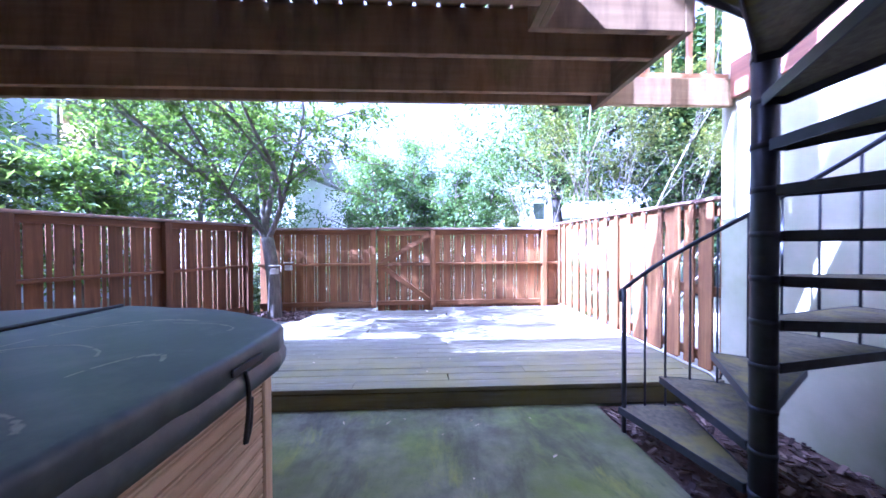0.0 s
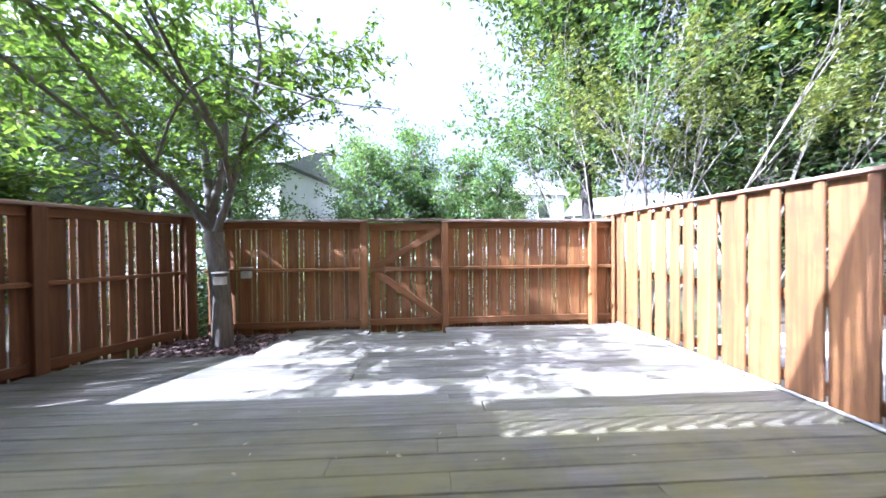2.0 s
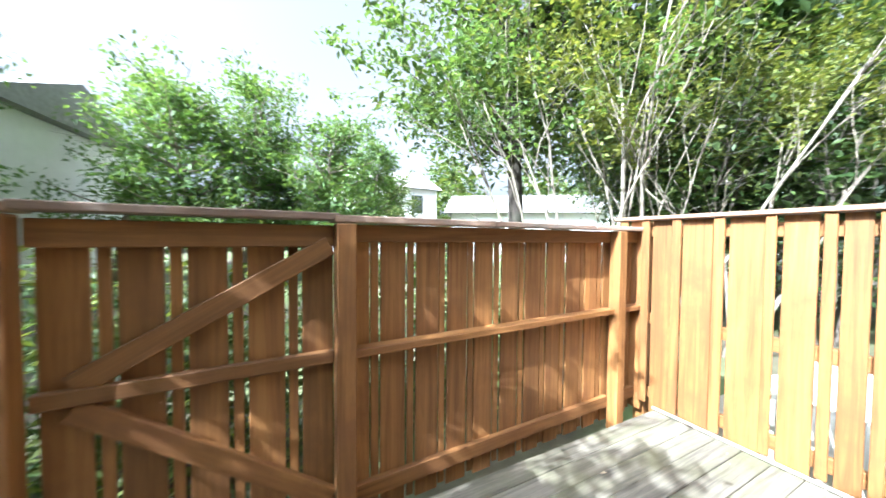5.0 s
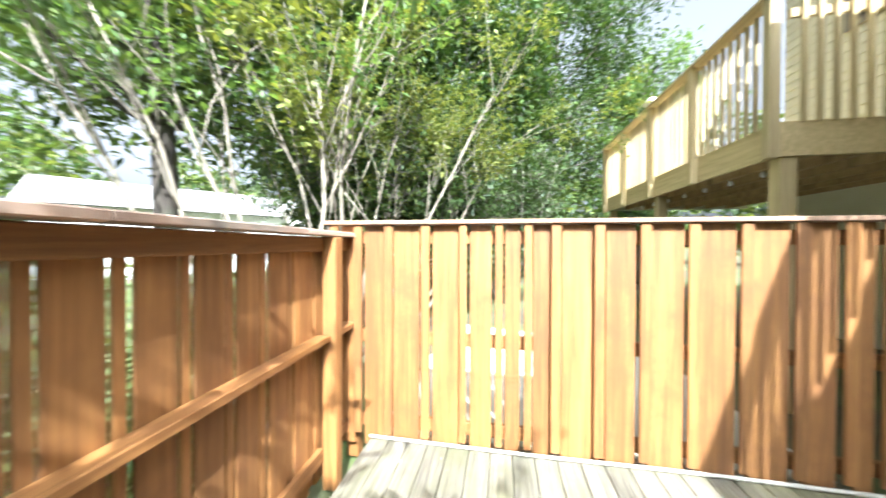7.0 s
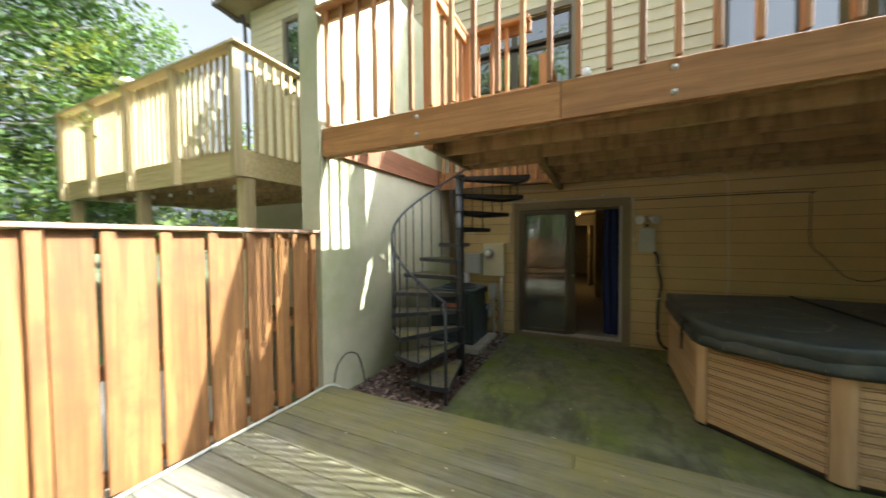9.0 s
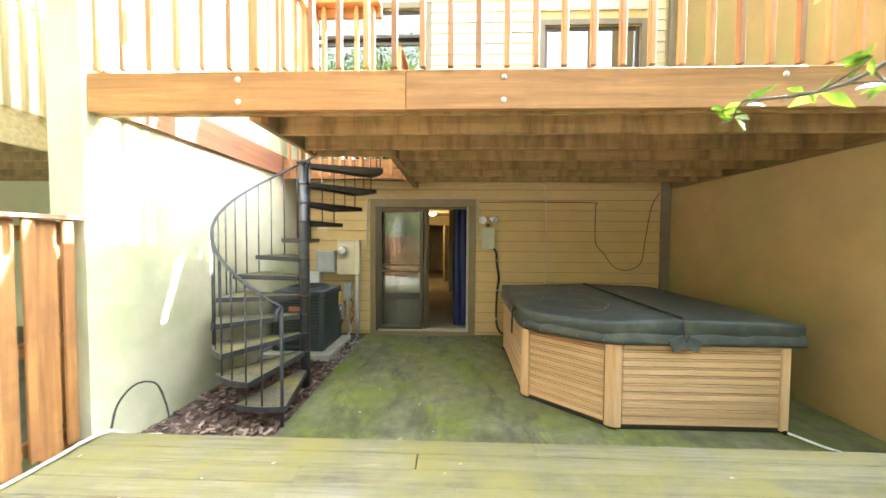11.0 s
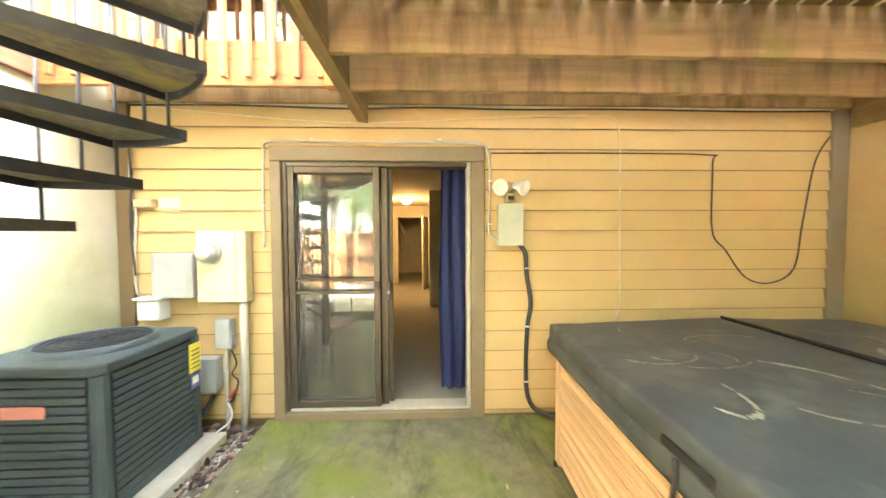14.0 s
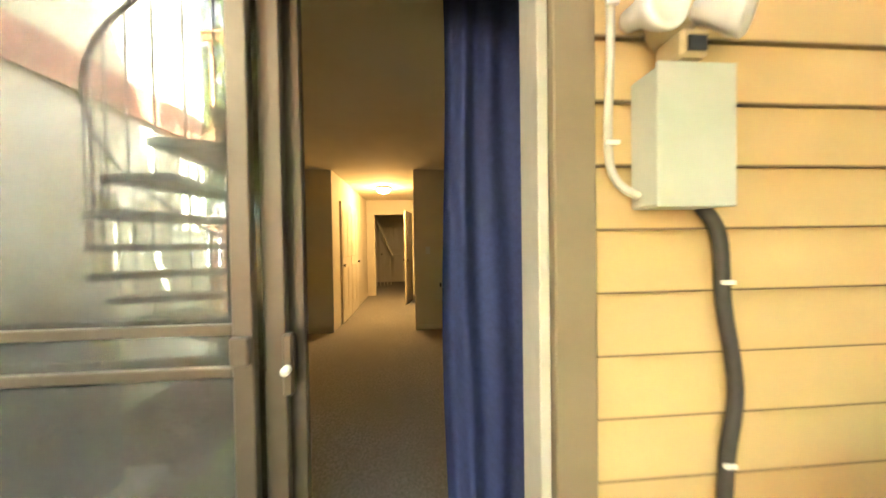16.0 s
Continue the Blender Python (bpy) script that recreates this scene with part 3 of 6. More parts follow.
# ---- wooden floor ----
deck = tagged(thing("deck_floor", (0, 3.1, 0), "weathered greenish wooden deck boards, one step above the patio", "deck"), kind="structure")
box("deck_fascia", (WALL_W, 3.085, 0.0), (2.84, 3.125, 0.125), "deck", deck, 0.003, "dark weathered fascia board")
PITCH = 0.1425
y = 3.075
while y < 6.42:
    x0, x1 = (-3.9 if y > 3.2 else WALL_W + 0.01), 2.84
    if y + 0.07 > 5.46:
        x0 = -1.6 + 0.05 * (y - 5.46)
    elif y > 3.2:
        x0 = -4.0 + 0.4 * (y - 3.2)
    # The boards meet end to end at staggered joints.
    joint = R.uniform(-0.6, 1.6) if R.random() < 0.75 else None
    for a, b in ([(x0, x1)] if joint is None or joint < x0 + 0.4 else [(x0, joint - 0.002), (joint + 0.002, x1)]):
        a, b = round(a, 2), round(b, 2)
        if 6.28 < y + 0.07 and a < 0.42 and b > -0.6:
            for c, d in ((a, -0.58), (0.42, b)):
                if d - c > 0.1:
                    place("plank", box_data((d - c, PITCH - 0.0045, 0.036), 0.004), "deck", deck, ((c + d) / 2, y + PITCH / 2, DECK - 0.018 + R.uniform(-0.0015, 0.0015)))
            continue
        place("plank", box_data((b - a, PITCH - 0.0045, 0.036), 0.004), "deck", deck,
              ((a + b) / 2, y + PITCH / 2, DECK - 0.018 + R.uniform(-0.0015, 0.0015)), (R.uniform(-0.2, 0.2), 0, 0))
    y += PITCH
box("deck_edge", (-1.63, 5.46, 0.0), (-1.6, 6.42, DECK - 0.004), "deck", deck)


# ---- fences ----
def board_fence(name, a, b, top, posts, side, label, seed, extra=0.0, stain="cedar"):
    """A fence from a to b in plan, its rails and posts towards the yard: wide boards behind with narrow ones between them."""
    rng = random.Random(seed)
    a, b = Vector((*a, 0)), Vector((*b, 0))
    way = (b - a).normalized()
    turn = math.degrees(math.atan2(way.y, way.x))
    inward = Vector((way.y, -way.x, 0)) * side
    f = thing(name, (*a.xy, 0), label, "fence", rz=turn)
    length = (b - a).length

    def at(u, off, z):
        p = a + way * u + inward * off
        return (p.x, p.y, z)

    u = 0.05
    while u < length - 0.05:
        w = rng.choice((0.135, 0.14, 0.14, 0.145))
        if u + w > length:
            break
        place("board", box_data((w, 0.017, top - 0.05 - 0.06), 0.003), stain + "_z", f, at(u + w / 2, -0.03, (top - 0.05 + 0.06) / 2), (rng.uniform(-0.3, 0.3), rng.uniform(-0.15, 0.15), turn))
        u += w + rng.uniform(0.005, 0.017) + extra
        n = rng.choice((0.038, 0.042, 0.048))
        place("narrow_board", box_data((n, 0.017, top - 0.05 - 0.08), 0.003), stain + "_z", f, at(u + n / 2, -0.034, (top - 0.05 + 0.08) / 2), (0, rng.uniform(-0.2, 0.2), turn))
        u += n + rng.uniform(0.005, 0.018) + extra
    marks = [0.0, *posts, length]
    for p in posts:
        place("post", box_data((0.092, 0.092, top - 0.04), 0.006), stain + "_z", f, at(p, 0.05, (top - 0.04) / 2), (0, 0, turn))
    for c, d in zip(marks, marks[1:]):
        if d - c < 0.12:
            continue
        for z, h in ((top - 0.085, 0.09), (DECK + 0.8, 0.04), (DECK + 0.06, 0.09)):
            deep = 0.036 if h > 0.05 else 0.085
            place("rail", box_data((d - c - 0.096, deep, h), 0.004), stain + "_x", f, at((c + d) / 2, -0.02 + deep / 2, z), (0, 0, turn))
    u = 0.0
    for piece in (0.36, 0.36, 0.28):
        l = length * piece
        place("cap", box_data((l - 0.003, 0.15, 0.034), 0.005), "cap_x", f, at(u + l / 2, 0.01, top - 0.017 + rng.uniform(-0.002, 0.002)), (rng.uniform(-0.6, 0.6), 0, turn))
        u += l
    return f


TOP_N = 1.645
board_fence("fence", (-2.76, fence_y(-2.76) + 0.1), (-0.615, fence_y(-0.6) + 0.1), TOP_N, [2.095], 1, "red-stained cedar board fence with rails and a weathered cap", 11)
board_fence("fence", (0.375, fence_y(0.4) + 0.1), (2.97, fence_y(2.9) + 0.1), TOP_N, [0.055, 2.19], 1, "red-stained cedar board fence lit in patches by the sun", 12)
board_fence("fence", (-4.05, 3.35), (-2.78, 6.44), 1.70, [0.55, 1.95, 3.2], 1, "shade-toned red-stained cedar board fence with gaps of light", 13, 0.007, "cedar_shaded")

# the gate, with its braces
gate = thing("gate", (-0.13, fence_y(0), 0), "red-stained cedar gate with diagonal braces", "gate", rz=2)
g0, g1 = -0.61, 0.385
u = g0 + 0.01
while u < g1 - 0.05:
    w = min(R.choice((0.135, 0.14, 0.145)), g1 - u)
    place("board", box_data((w, 0.017, 1.5), 0.003), "cedar_z", gate, (u + w / 2, fence_y(u) + 0.125, 0.84), (0, 0, 2))
    u += w + 0.016
    if u + 0.04 > g1:
        break
    place("narrow_board", box_data((0.04, 0.017, 1.48), 0.003), "cedar_z", gate, (u + 0.02, fence_y(u) + 0.13, 0.84), (0, 0, 2))
    u += 0.058
for z, h in ((1.545, 0.1), (0.965, 0.06), (0.24, 0.085)):
    place("rail", box_data((0.99, 0.038, h), 0.004), "cedar_x", gate, ((g0 + g1) / 2, fence_y(0) + 0.085, z), (0, 0, 2))
stick("brace", (g0 + 0.1, fence_y(0) + 0.083, 1.0), (g1 - 0.02, fence_y(0) + 0.09, 1.5), 0.088, 0.036, "cedar_z", gate, spin=90)
stick("brace", (g0 + 0.1, fence_y(0) + 0.083, 0.92), (g1 - 0.02, fence_y(0) + 0.09, 0.28), 0.088, 0.036, "cedar_z", gate, spin=90)
place("cap", box_data((1.03, 0.15, 0.034), 0.005), "cap_x", gate, ((g0 + g1) / 2, fence_y(0) + 0.09, TOP_N - 0.01), (0, 0, 2))

# the side fence: wide boards behind, narrow battens in front of the joints
side = thing("fence", (2.9, 3.2, 0), "cedar board and batten fence glowing in full sun", "fence")
TOP_E = 1.73
BATTENS = (6.78, 6.594, 6.362, 6.095, 5.831, 5.588, 5.398, 5.221, 4.957, 4.69, 4.42, 4.141, 3.864, 3.62, 3.44, 3.24)
for n, yb in enumerate(BATTENS):
    w = 0.062 if n not in (4, 5, 6) else 0.05
    box("batten", (2.838, yb - w / 2, DECK + 0.03), (2.860, yb + w / 2, TOP_E - 0.03), "cedar_z", side, 0.004)
for y1, y0 in zip(BATTENS, BATTENS[1:]):
    box("board", (2.876, y0 + 0.03 + R.choice((-0.004, 0.006, 0.014, 0.02)), 0.1), (2.894, y1 - 0.03 - R.choice((-0.004, 0.004, 0.01, 0.016)), TOP_E - 0.035), "cedar_z", side, 0.003)
for z in (DECK + 0.1, DECK + 0.72, TOP_E - 0.12):
    box("rail", (2.9, 3.2, z - 0.045), (2.938, 6.84, z + 0.045), "cedar_y", side, 0.004)
for yb in (3.2, 4.9, 6.68):
    box("post", (2.94, yb - 0.046, -0.05), (3.03, yb + 0.046, TOP_E - 0.04), "cedar_z", side, 0.005)
box("cap", (2.82, 3.14, TOP_E - 0.03), (2.97, 6.86, TOP_E), "cap_y", side, 0.005, "weathered cap board")
tagged(tube("edge_hose", smooth_line([(2.84, 6.5, 0.185), (2.82, 5.4, 0.187), (2.825, 4.4, 0.186), (2.8, 3.5, 0.187), (2.78, 3.12, 0.19), (2.7, 3.0, 0.1), (2.6, 2.85, 0.02)]), 0.012, "pvc"),
       "pale drip hose along the foot of the fence", "hose")
tagged(tube("garden_cable", smooth_line([(2.78, 3.06, 0.19), (2.79, 3.0, 0.34), (2.8, 2.85, 0.42), (2.78, 2.7, 0.36), (2.77, 2.62, 0.15), (2.76, 2.6, -0.01)]), 0.007, "cable"),
       "dark looped cable at the wall's foot", "cable")


# ---- balcony over the patio ----
balcony = thing("balcony", (0, 1.5, 2.4), "timber balcony on mossy joists over the patio", "balcony")
JOIST_LOW, JOIST_HIGH = 2.40, 2.665
FLOOR_UP = 2.705
for yj in (2.76, 2.32):
    box("joist", (WALL_W + 0.046, yj - 0.02, JOIST_LOW), (1.66, yj + 0.02, JOIST_HIGH), "joist", balcony, 0.003)
for yj in (1.90, 1.47, 1.03, 0.62):
    box("joist", (WALL_W + 0.046, yj - 0.02, JOIST_LOW), (0.86, yj + 0.02, JOIST_HIGH), "joist", balcony, 0.003)
box("house_ledger", (WALL_W + 0.005, 0.026, 2.55), (WALL_E - 0.005, 0.06, JOIST_HIGH), "joist", balcony, 0.003)
box("header_joist", (0.94, 0.50, 2.46), (WALL_E - 0.045, 0.54, 2.74), "rim", balcony, 0.003, "orange stained header")
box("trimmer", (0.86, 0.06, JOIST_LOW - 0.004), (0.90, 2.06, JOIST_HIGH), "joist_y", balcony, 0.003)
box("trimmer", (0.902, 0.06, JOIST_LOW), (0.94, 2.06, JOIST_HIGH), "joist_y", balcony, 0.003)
box("header_joist", (0.86, 2.062, JOIST_LOW), (1.658, 2.10, JOIST_HIGH), "joist", balcony, 0.003)
box("trimmer", (1.66, 2.06, JOIST_LOW - 0.004), (1.70, 3.02, JOIST_HIGH), "joist_y", balcony, 0.003)
box("inner_rim", (WALL_W + 0.005, 3.02, 2.445), (WALL_E - 0.005, 3.058, JOIST_HIGH), "joist", balcony, 0.003)
for a, b in ((WALL_W + 0.005, 0.615), (0.619, WALL_E - 0.005)):
    box("rim", (a, 3.062, 2.46), (b, 3.10, 2.725), "rim", balcony, 0.004, "orange stained rim board")
box("wall_ledger", (WALL_E - 0.042, 0.42, 2.50), (WALL_E - 0.003, 3.015, 2.79), "ledger", balcony, 0.003, "red brown ledger on the wall")
for x in (1.772, -0.04, -1.86):
    for z in (2.52, 2.67):
        me = SHARED.setdefault("bolt", lathe_data([(0.0, 0.012), (0.012, 0.01), (0.019, 0.003), (0.02, 0.0)], 10))
        place("bolt", me, "steel", balcony, (x, 3.10, z), (-90, 0, 0))
x = WALL_W + 0.02
while x < 1.6:
    if x < 0.84:
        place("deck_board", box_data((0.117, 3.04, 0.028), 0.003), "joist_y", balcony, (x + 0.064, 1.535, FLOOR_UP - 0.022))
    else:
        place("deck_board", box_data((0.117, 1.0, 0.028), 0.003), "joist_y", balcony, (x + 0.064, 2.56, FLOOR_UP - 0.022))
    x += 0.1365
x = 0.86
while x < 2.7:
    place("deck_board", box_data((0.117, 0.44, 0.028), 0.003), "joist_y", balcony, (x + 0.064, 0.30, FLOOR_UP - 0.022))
    x += 0.1365

# rails: square balusters under a flat cap
RAIL_TOP = 3.84


def balustrade(a, b, foot, count, cap=True):
    a, b = Vector((*a, 0)), Vector((*b, 0))
    way = (b - a).normalized()
    turn = math.degrees(math.atan2(way.y, way.x))
    n = count
    for k in range(n):
        p = a + (b - a) * ((k + 0.5) / n)
        place("baluster", box_data((0.038, 0.036, RAIL_TOP - 0.02 - foot), 0.003), "rail_z", balcony, (p.x, p.y, (RAIL_TOP - 0.02 + foot) / 2), (0, 0, turn))
    mid, l = (a + b) / 2, (b - a).length
    place("top_rail", box_data((l, 0.036, 0.088), 0.004), "rim", balcony, (mid.x - way.y * -0.037, mid.y + way.x * -0.037, RAIL_TOP - 0.06), (0, 0, turn))
    place("cap_rail", box_data((l, 0.135, 0.036), 0.004), "rim", balcony, (mid.x, mid.y, RAIL_TOP), (0, 0, turn))


balustrade((WALL_W + 0.02, 3.122), (WALL_E - 0.02, 3.122), 2.50 + 0.225, 32)
balustrade((1.72, 3.04), (1.72, 2.12), 2.5, 6)
balustrade((1.0, 2.12), (1.64, 2.12), 2.72, 4)
balustrade((2.78, 0.565), (0.98, 0.565), 2.5, 12)
balustrade((0.965, 0.62), (0.965, 1.40), 2.5, 5)
box("wall_ledger", (WALL_W + 0.003, 0.062, JOIST_LOW - 0.012), (WALL_W + 0.045, 3.018, JOIST_HIGH), "joist_y", balcony, 0.003)
for x, y in ((1.70, 2.98), (1.68, 2.12), (0.965, 1.44), (0.97, 0.6)):
    box("post", (x - 0.045, y - 0.045, 2.42), (x + 0.045, y + 0.045, RAIL_TOP - 0.02), "rail_z", balcony, 0.005)

# ---- spiral stair ----
PX, PY, RAD = 1.885, 1.875, 0.825
STEP, RISE, FIRST = 21.5, 0.2, 0.17
stair = thing("spiral_staircase", (PX, PY, 0), "dark iron spiral stair with worn mossy treads", "staircase")
tube("pole", [(PX, PY, -0.06), (PX, PY, 2.40)], 0.05, "iron", stair, 20)
place("pole_cap", lathe_data([(0.075, 0.0), (0.075, 0.012), (0.06, 0.02), (0.0, 0.02)], 18), "iron", stair, (PX, PY, 2.38))


def tread_data():
    """A wedge with a turned-down iron rim: it starts at the pole and widens to the rail."""
    arc = [math.radians(15.5 - 31 * k / 5) for k in range(6)]
    outline = [(0.05, 0.035)] + [(RAD * math.cos(a), RAD * math.sin(a)) for a in arc] + [(0.05, -0.035)]
    return prism_data(outline, -0.006, 0.006, 0.002, 1)


def tread_rim_data():
    arc = [math.radians(15.7 - 31.4 * k / 5) for k in range(6)]
    outline = [(0.05, 0.045)] + [((RAD + 0.006) * math.cos(a), (RAD + 0.006) * math.sin(a)) for a in arc] + [(0.05, -0.045)]
    bm = bmesh.new()
    for k in range(len(outline)):
        p, q = Vector((*outline[k], 0)), Vector((*outline[(k + 1) % len(outline)], 0))
        n = Vector(((q - p).y, -(q - p).x, 0)).normalized() * 0.006
        vs = [bm.verts.new(v) for v in (p + Vector((0, 0, 0.008)), q + Vector((0, 0, 0.008)), q - Vector((0, 0, 0.04)), p - Vector((0, 0, 0.04)))]
        ws = [bm.verts.new(v.co + n) for v in vs]
        for f in ((0, 1, 2, 3), (4, 5, 6, 7), (0, 1, 5, 4), (1, 2, 6, 5), (2, 3, 7, 6), (3, 0, 4, 7)):
            bm.faces.new([(vs + ws)[i] for i in f])
    return finished(bm, "tread_rim")


tread_me, rim_me = tread_data(), tread_rim_data()
collar_me = lathe_data([(0.05, -0.02), (0.0535, -0.02), (0.0535, 0.008), (0.05, 0.008)], 18)


def stair_point(angle, z, r=RAD - 0.012):
    return (PX + r * math.cos(math.radians(angle)), PY + r * math.sin(math.radians(angle)), z)


for k in range(13):
    z, mid = FIRST + RISE * k, 88.4 - STEP * k
    t = place("tread", tread_me, "tread", stair, (PX, PY, z), (0, 0, mid))
    place("tread_rim", rim_me, "iron", t, (PX, PY, z), (0, 0, mid), "turned-down iron edge")
    place("collar", collar_me, "iron", t, (PX, PY, z), (0, 0, mid))
    if k:
        for off in (13.5, 13.5 - STEP / 2):
            a = mid + off
            top = FIRST + 0.84 + RISE * (102 - a) / STEP
            tube("baluster", [stair_point(a, z - (RISE + 0.02 if off > 10 else 0.0)), stair_point(a, top)], 0.0075, "iron", stair, 6)
    else:
        for off in (13.5, 2.0):
            a = mid + off
            tube("baluster", [stair_point(a, -0.05 if off > 10 else z), stair_point(a, FIRST + 0.84 + RISE * (102 - a) / STEP)], 0.016 if off > 10 else 0.0075, "iron", stair, 6)
line = [stair_point(102 - d, FIRST + 0.84 + RISE * d / STEP) for d in range(0, 276, 5)]
start = [(line[0][0] + 0.012, line[0][1] + 0.05, line[0][2] - 0.10), (line[0][0] + 0.008, line[0][1] + 0.055, line[0][2] - 0.03), line[0]]
tube("handrail", smooth_line(start, 4)[:-1] + line, 0.015, "iron", stair, 8)

# ---- hot tub and its cover ----
from mathutils.bvhtree import BVHTree

tub = thing("hot_tub", (-1.45, 1.6, 0), "honey cedar clad hot tub with grooved side panels", "hot tub")
TUB = [(-0.45, 0.60), (-0.415, 2.05), (-1.05, 2.6), (-2.47, 2.6), (-2.50, 0.62)]
TUB_TOP = 0.77
inner = [(-0.495, 0.64), (-0.465, 2.02), (-1.07, 2.55), (-2.43, 2.55), (-2.46, 0.66)]
place("body", prism_data(inner, 0.0, TUB_TOP), "black", tub, (0, 0, 0), (0, 0, 0), "dark shell behind the panels")
for (ax, ay), (bx, by) in zip(TUB, TUB[1:] + TUB[:1]):
    a, b = Vector((ax, ay, 0)), Vector((bx, by, 0))
    way = (b - a).normalized()
    turn = math.degrees(math.atan2(way.y, way.x))
    out = Vector((-way.y, way.x, 0)) * -1
    if out.dot((a + b) / 2 - Vector((-1.45, 1.6, 0))) < 0:
        out = -out
    for p, s in ((a, 1), (b, -1)):
        c = p + way * 0.034 * s - out * 0.008
        place("corner_post", box_data((0.07, 0.03, TUB_TOP - 0.02), 0.008), "tubpost", tub, (c.x, c.y, (TUB_TOP + 0.02) / 2), (0, 0, turn))
    l = (b - a).length - 0.15
    mid = (a + b) / 2
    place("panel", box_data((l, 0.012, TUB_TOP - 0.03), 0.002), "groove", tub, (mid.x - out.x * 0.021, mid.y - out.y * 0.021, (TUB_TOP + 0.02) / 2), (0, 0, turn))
    z = 0.05
    n = 0
    while z < TUB_TOP - 0.03:
        h = (0.045, 0.011)[n % 2]
        place("slat", box_data((l, 0.02, h), 0.005), "tubwood", tub, (mid.x - out.x * 0.008, mid.y - out.y * 0.008, z + h / 2), (0, 0, turn))
        z += h + 0.007
        n += 1
    place("base_rail", box_data((l + 0.2, 0.03, 0.03), 0.003), "black", tub, (mid.x - out.x * 0.03, mid.y - out.y * 0.03, 0.015), (0, 0, turn))


def cover_half(outline, z_in, z_out, split_x):
    """A padded slab whose top falls a little from the fold to its rim, with soft edges."""
    bm = bmesh.new()
    low = [bm.verts.new((x, y, TUB_TOP + 0.012)) for x, y in outline]
    high = [bm.verts.new((x, y, z_in if abs(x - split_x) < 0.03 else z_out)) for x, y in outline]
    bm.faces.new(low)
    bm.faces.new(high)
    for k in range(len(outline)):
        bm.faces.new((low[k], low[(k + 1) % len(low)], high[(k + 1) % len(low)], high[k]))
    bmesh.ops.recalc_face_normals(bm, faces=bm.faces[:])
    bmesh.ops.bevel(bm, geom=[e for e in bm.edges if all(v.co.z > TUB_TOP + 0.1 for v in e.verts)], offset=0.03, segments=4, affect="EDGES", profile=0.6)
    bmesh.ops.triangulate(bm, faces=[f for f in bm.faces if len(f.verts) > 4])
    bmesh.ops.subdivide_edges(bm, edges=[e for e in bm.edges if e.calc_length() > 0.25], cuts=5, use_grid_fill=True)
    for v in bm.verts:
        if v.co.z > TUB_TOP + 0.05:
            v.co.z += 0.008 * noise.noise((v.co.x * 3.1, v.co.y * 3.1, 2))
        v.co.xy += Vector((noise.noise((v.co.x * 6, v.co.y * 6, v.co.z * 9)), noise.noise((v.co.y * 6, v.co.x * 6, 5)))) * 0.006
    return finished(bm, "cover", True)


cover = thing("hot_tub_cover", (-1.45, 1.6, TUB_TOP), "scuffed charcoal vinyl cover folded across the hot tub", "cover")
SPLIT, O = -1.59, 0.05
right_half = [(-0.425, 0.53), (-0.385, 1.5), (-0.375, 2.05), (-0.405, 2.18), (-0.52, 2.32), (-0.78, 2.51), (-0.96, 2.605), (-1.1, 2.585 + O), (SPLIT + 0.006, 2.585 + O), (SPLIT + 0.006, 0.53)]
left_half = [(SPLIT - 0.006, 2.585 + O), (-2.5 - O, 2.585 + O), (-2.5 - O, 0.53), (SPLIT - 0.006, 0.53)]
half_a = place("cover_half", cover_half(right_half, 0.945, 0.915, SPLIT), "vinyl", cover)
half_b = place("cover_half", cover_half(left_half, 0.945, 0.915, SPLIT), "vinyl", cover)
for (ax, ay), (bx, by) in zip(right_half[:8] + left_half[:2], right_half[1:9] + left_half[1:3]):
    if abs(ax - bx) < 1e-6 and abs(ax - SPLIT) < 0.02:
        continue
    a, b = Vector((ax, ay, 0)), Vector((bx, by, 0))
    way = (b - a).normalized()
    rows = []
    for k in range(13):
        p = a + (b - a) * k / 12
        w = 0.006 * noise.noise((p.x * 9, p.y * 9, 1))
        out = Vector((way.y, -way.x, 0))
        if out.dot(p - Vector((-1.45, 1.6, 0))) < 0:
            out = -out
        rows.append([(p.x + out.x * (d + w), p.y + out.y * (d + w), z + w) for d, z in ((-0.004, 0.83), (0.014, 0.79), (0.012, 0.755), (0.004, 0.728), (-0.006, 0.75))])
    me = bpy.data.meshes.new("skirt")
    me.from_pydata([v for r in rows for v in r], [], [(i * 5 + j, i * 5 + j + 1, i * 5 + j + 6, i * 5 + j + 5) for i in range(12) for j in range(4)])
    me.shade_smooth()
    place("skirt", me, "vinyl", cover, (0, 0, 0), (0, 0, 0), "hanging vinyl skirt")
tube("seam", [(SPLIT, y, 0.95) for y in (0.56, 1.2, 1.9, 2.6)], 0.011, "black", cover, 6)
for d in (-1, 1):
    place("fold_flap", box_data((0.12, 0.012, 0.10), 0.004), "vinyl", cover, (SPLIT + d * 0.06, 2.655, 0.75), (8, d * 22, 0))
box("rim_lip", (-2.5, 2.605, 0.715), (-1.45, 2.625, 0.745), "pvc", tub, 0.004, "grey plastic lip")
for x, y, turn in ((-0.372, 1.8, 88),):
    place("handle", box_data((0.2, 0.012, 0.03), 0.004), "black", cover, (x, y - 0.02, 0.85), (0, 0, turn), "black webbing handle")
    tube("strap", smooth_line([(-0.366, 1.75, 0.83), (-0.36, 1.76, 0.77), (-0.355, 1.75, 0.68), (-0.36, 1.735, 0.56), (-0.355, 1.76, 0.62), (-0.358, 1.775, 0.72)]), 0.009, "black", cover, 6)
TOPS = [BVHTree.FromPolygons([v.co for v in me.vertices], [list(f.vertices) for f in me.polygons]) for me in (half_a.data, half_b.data)]


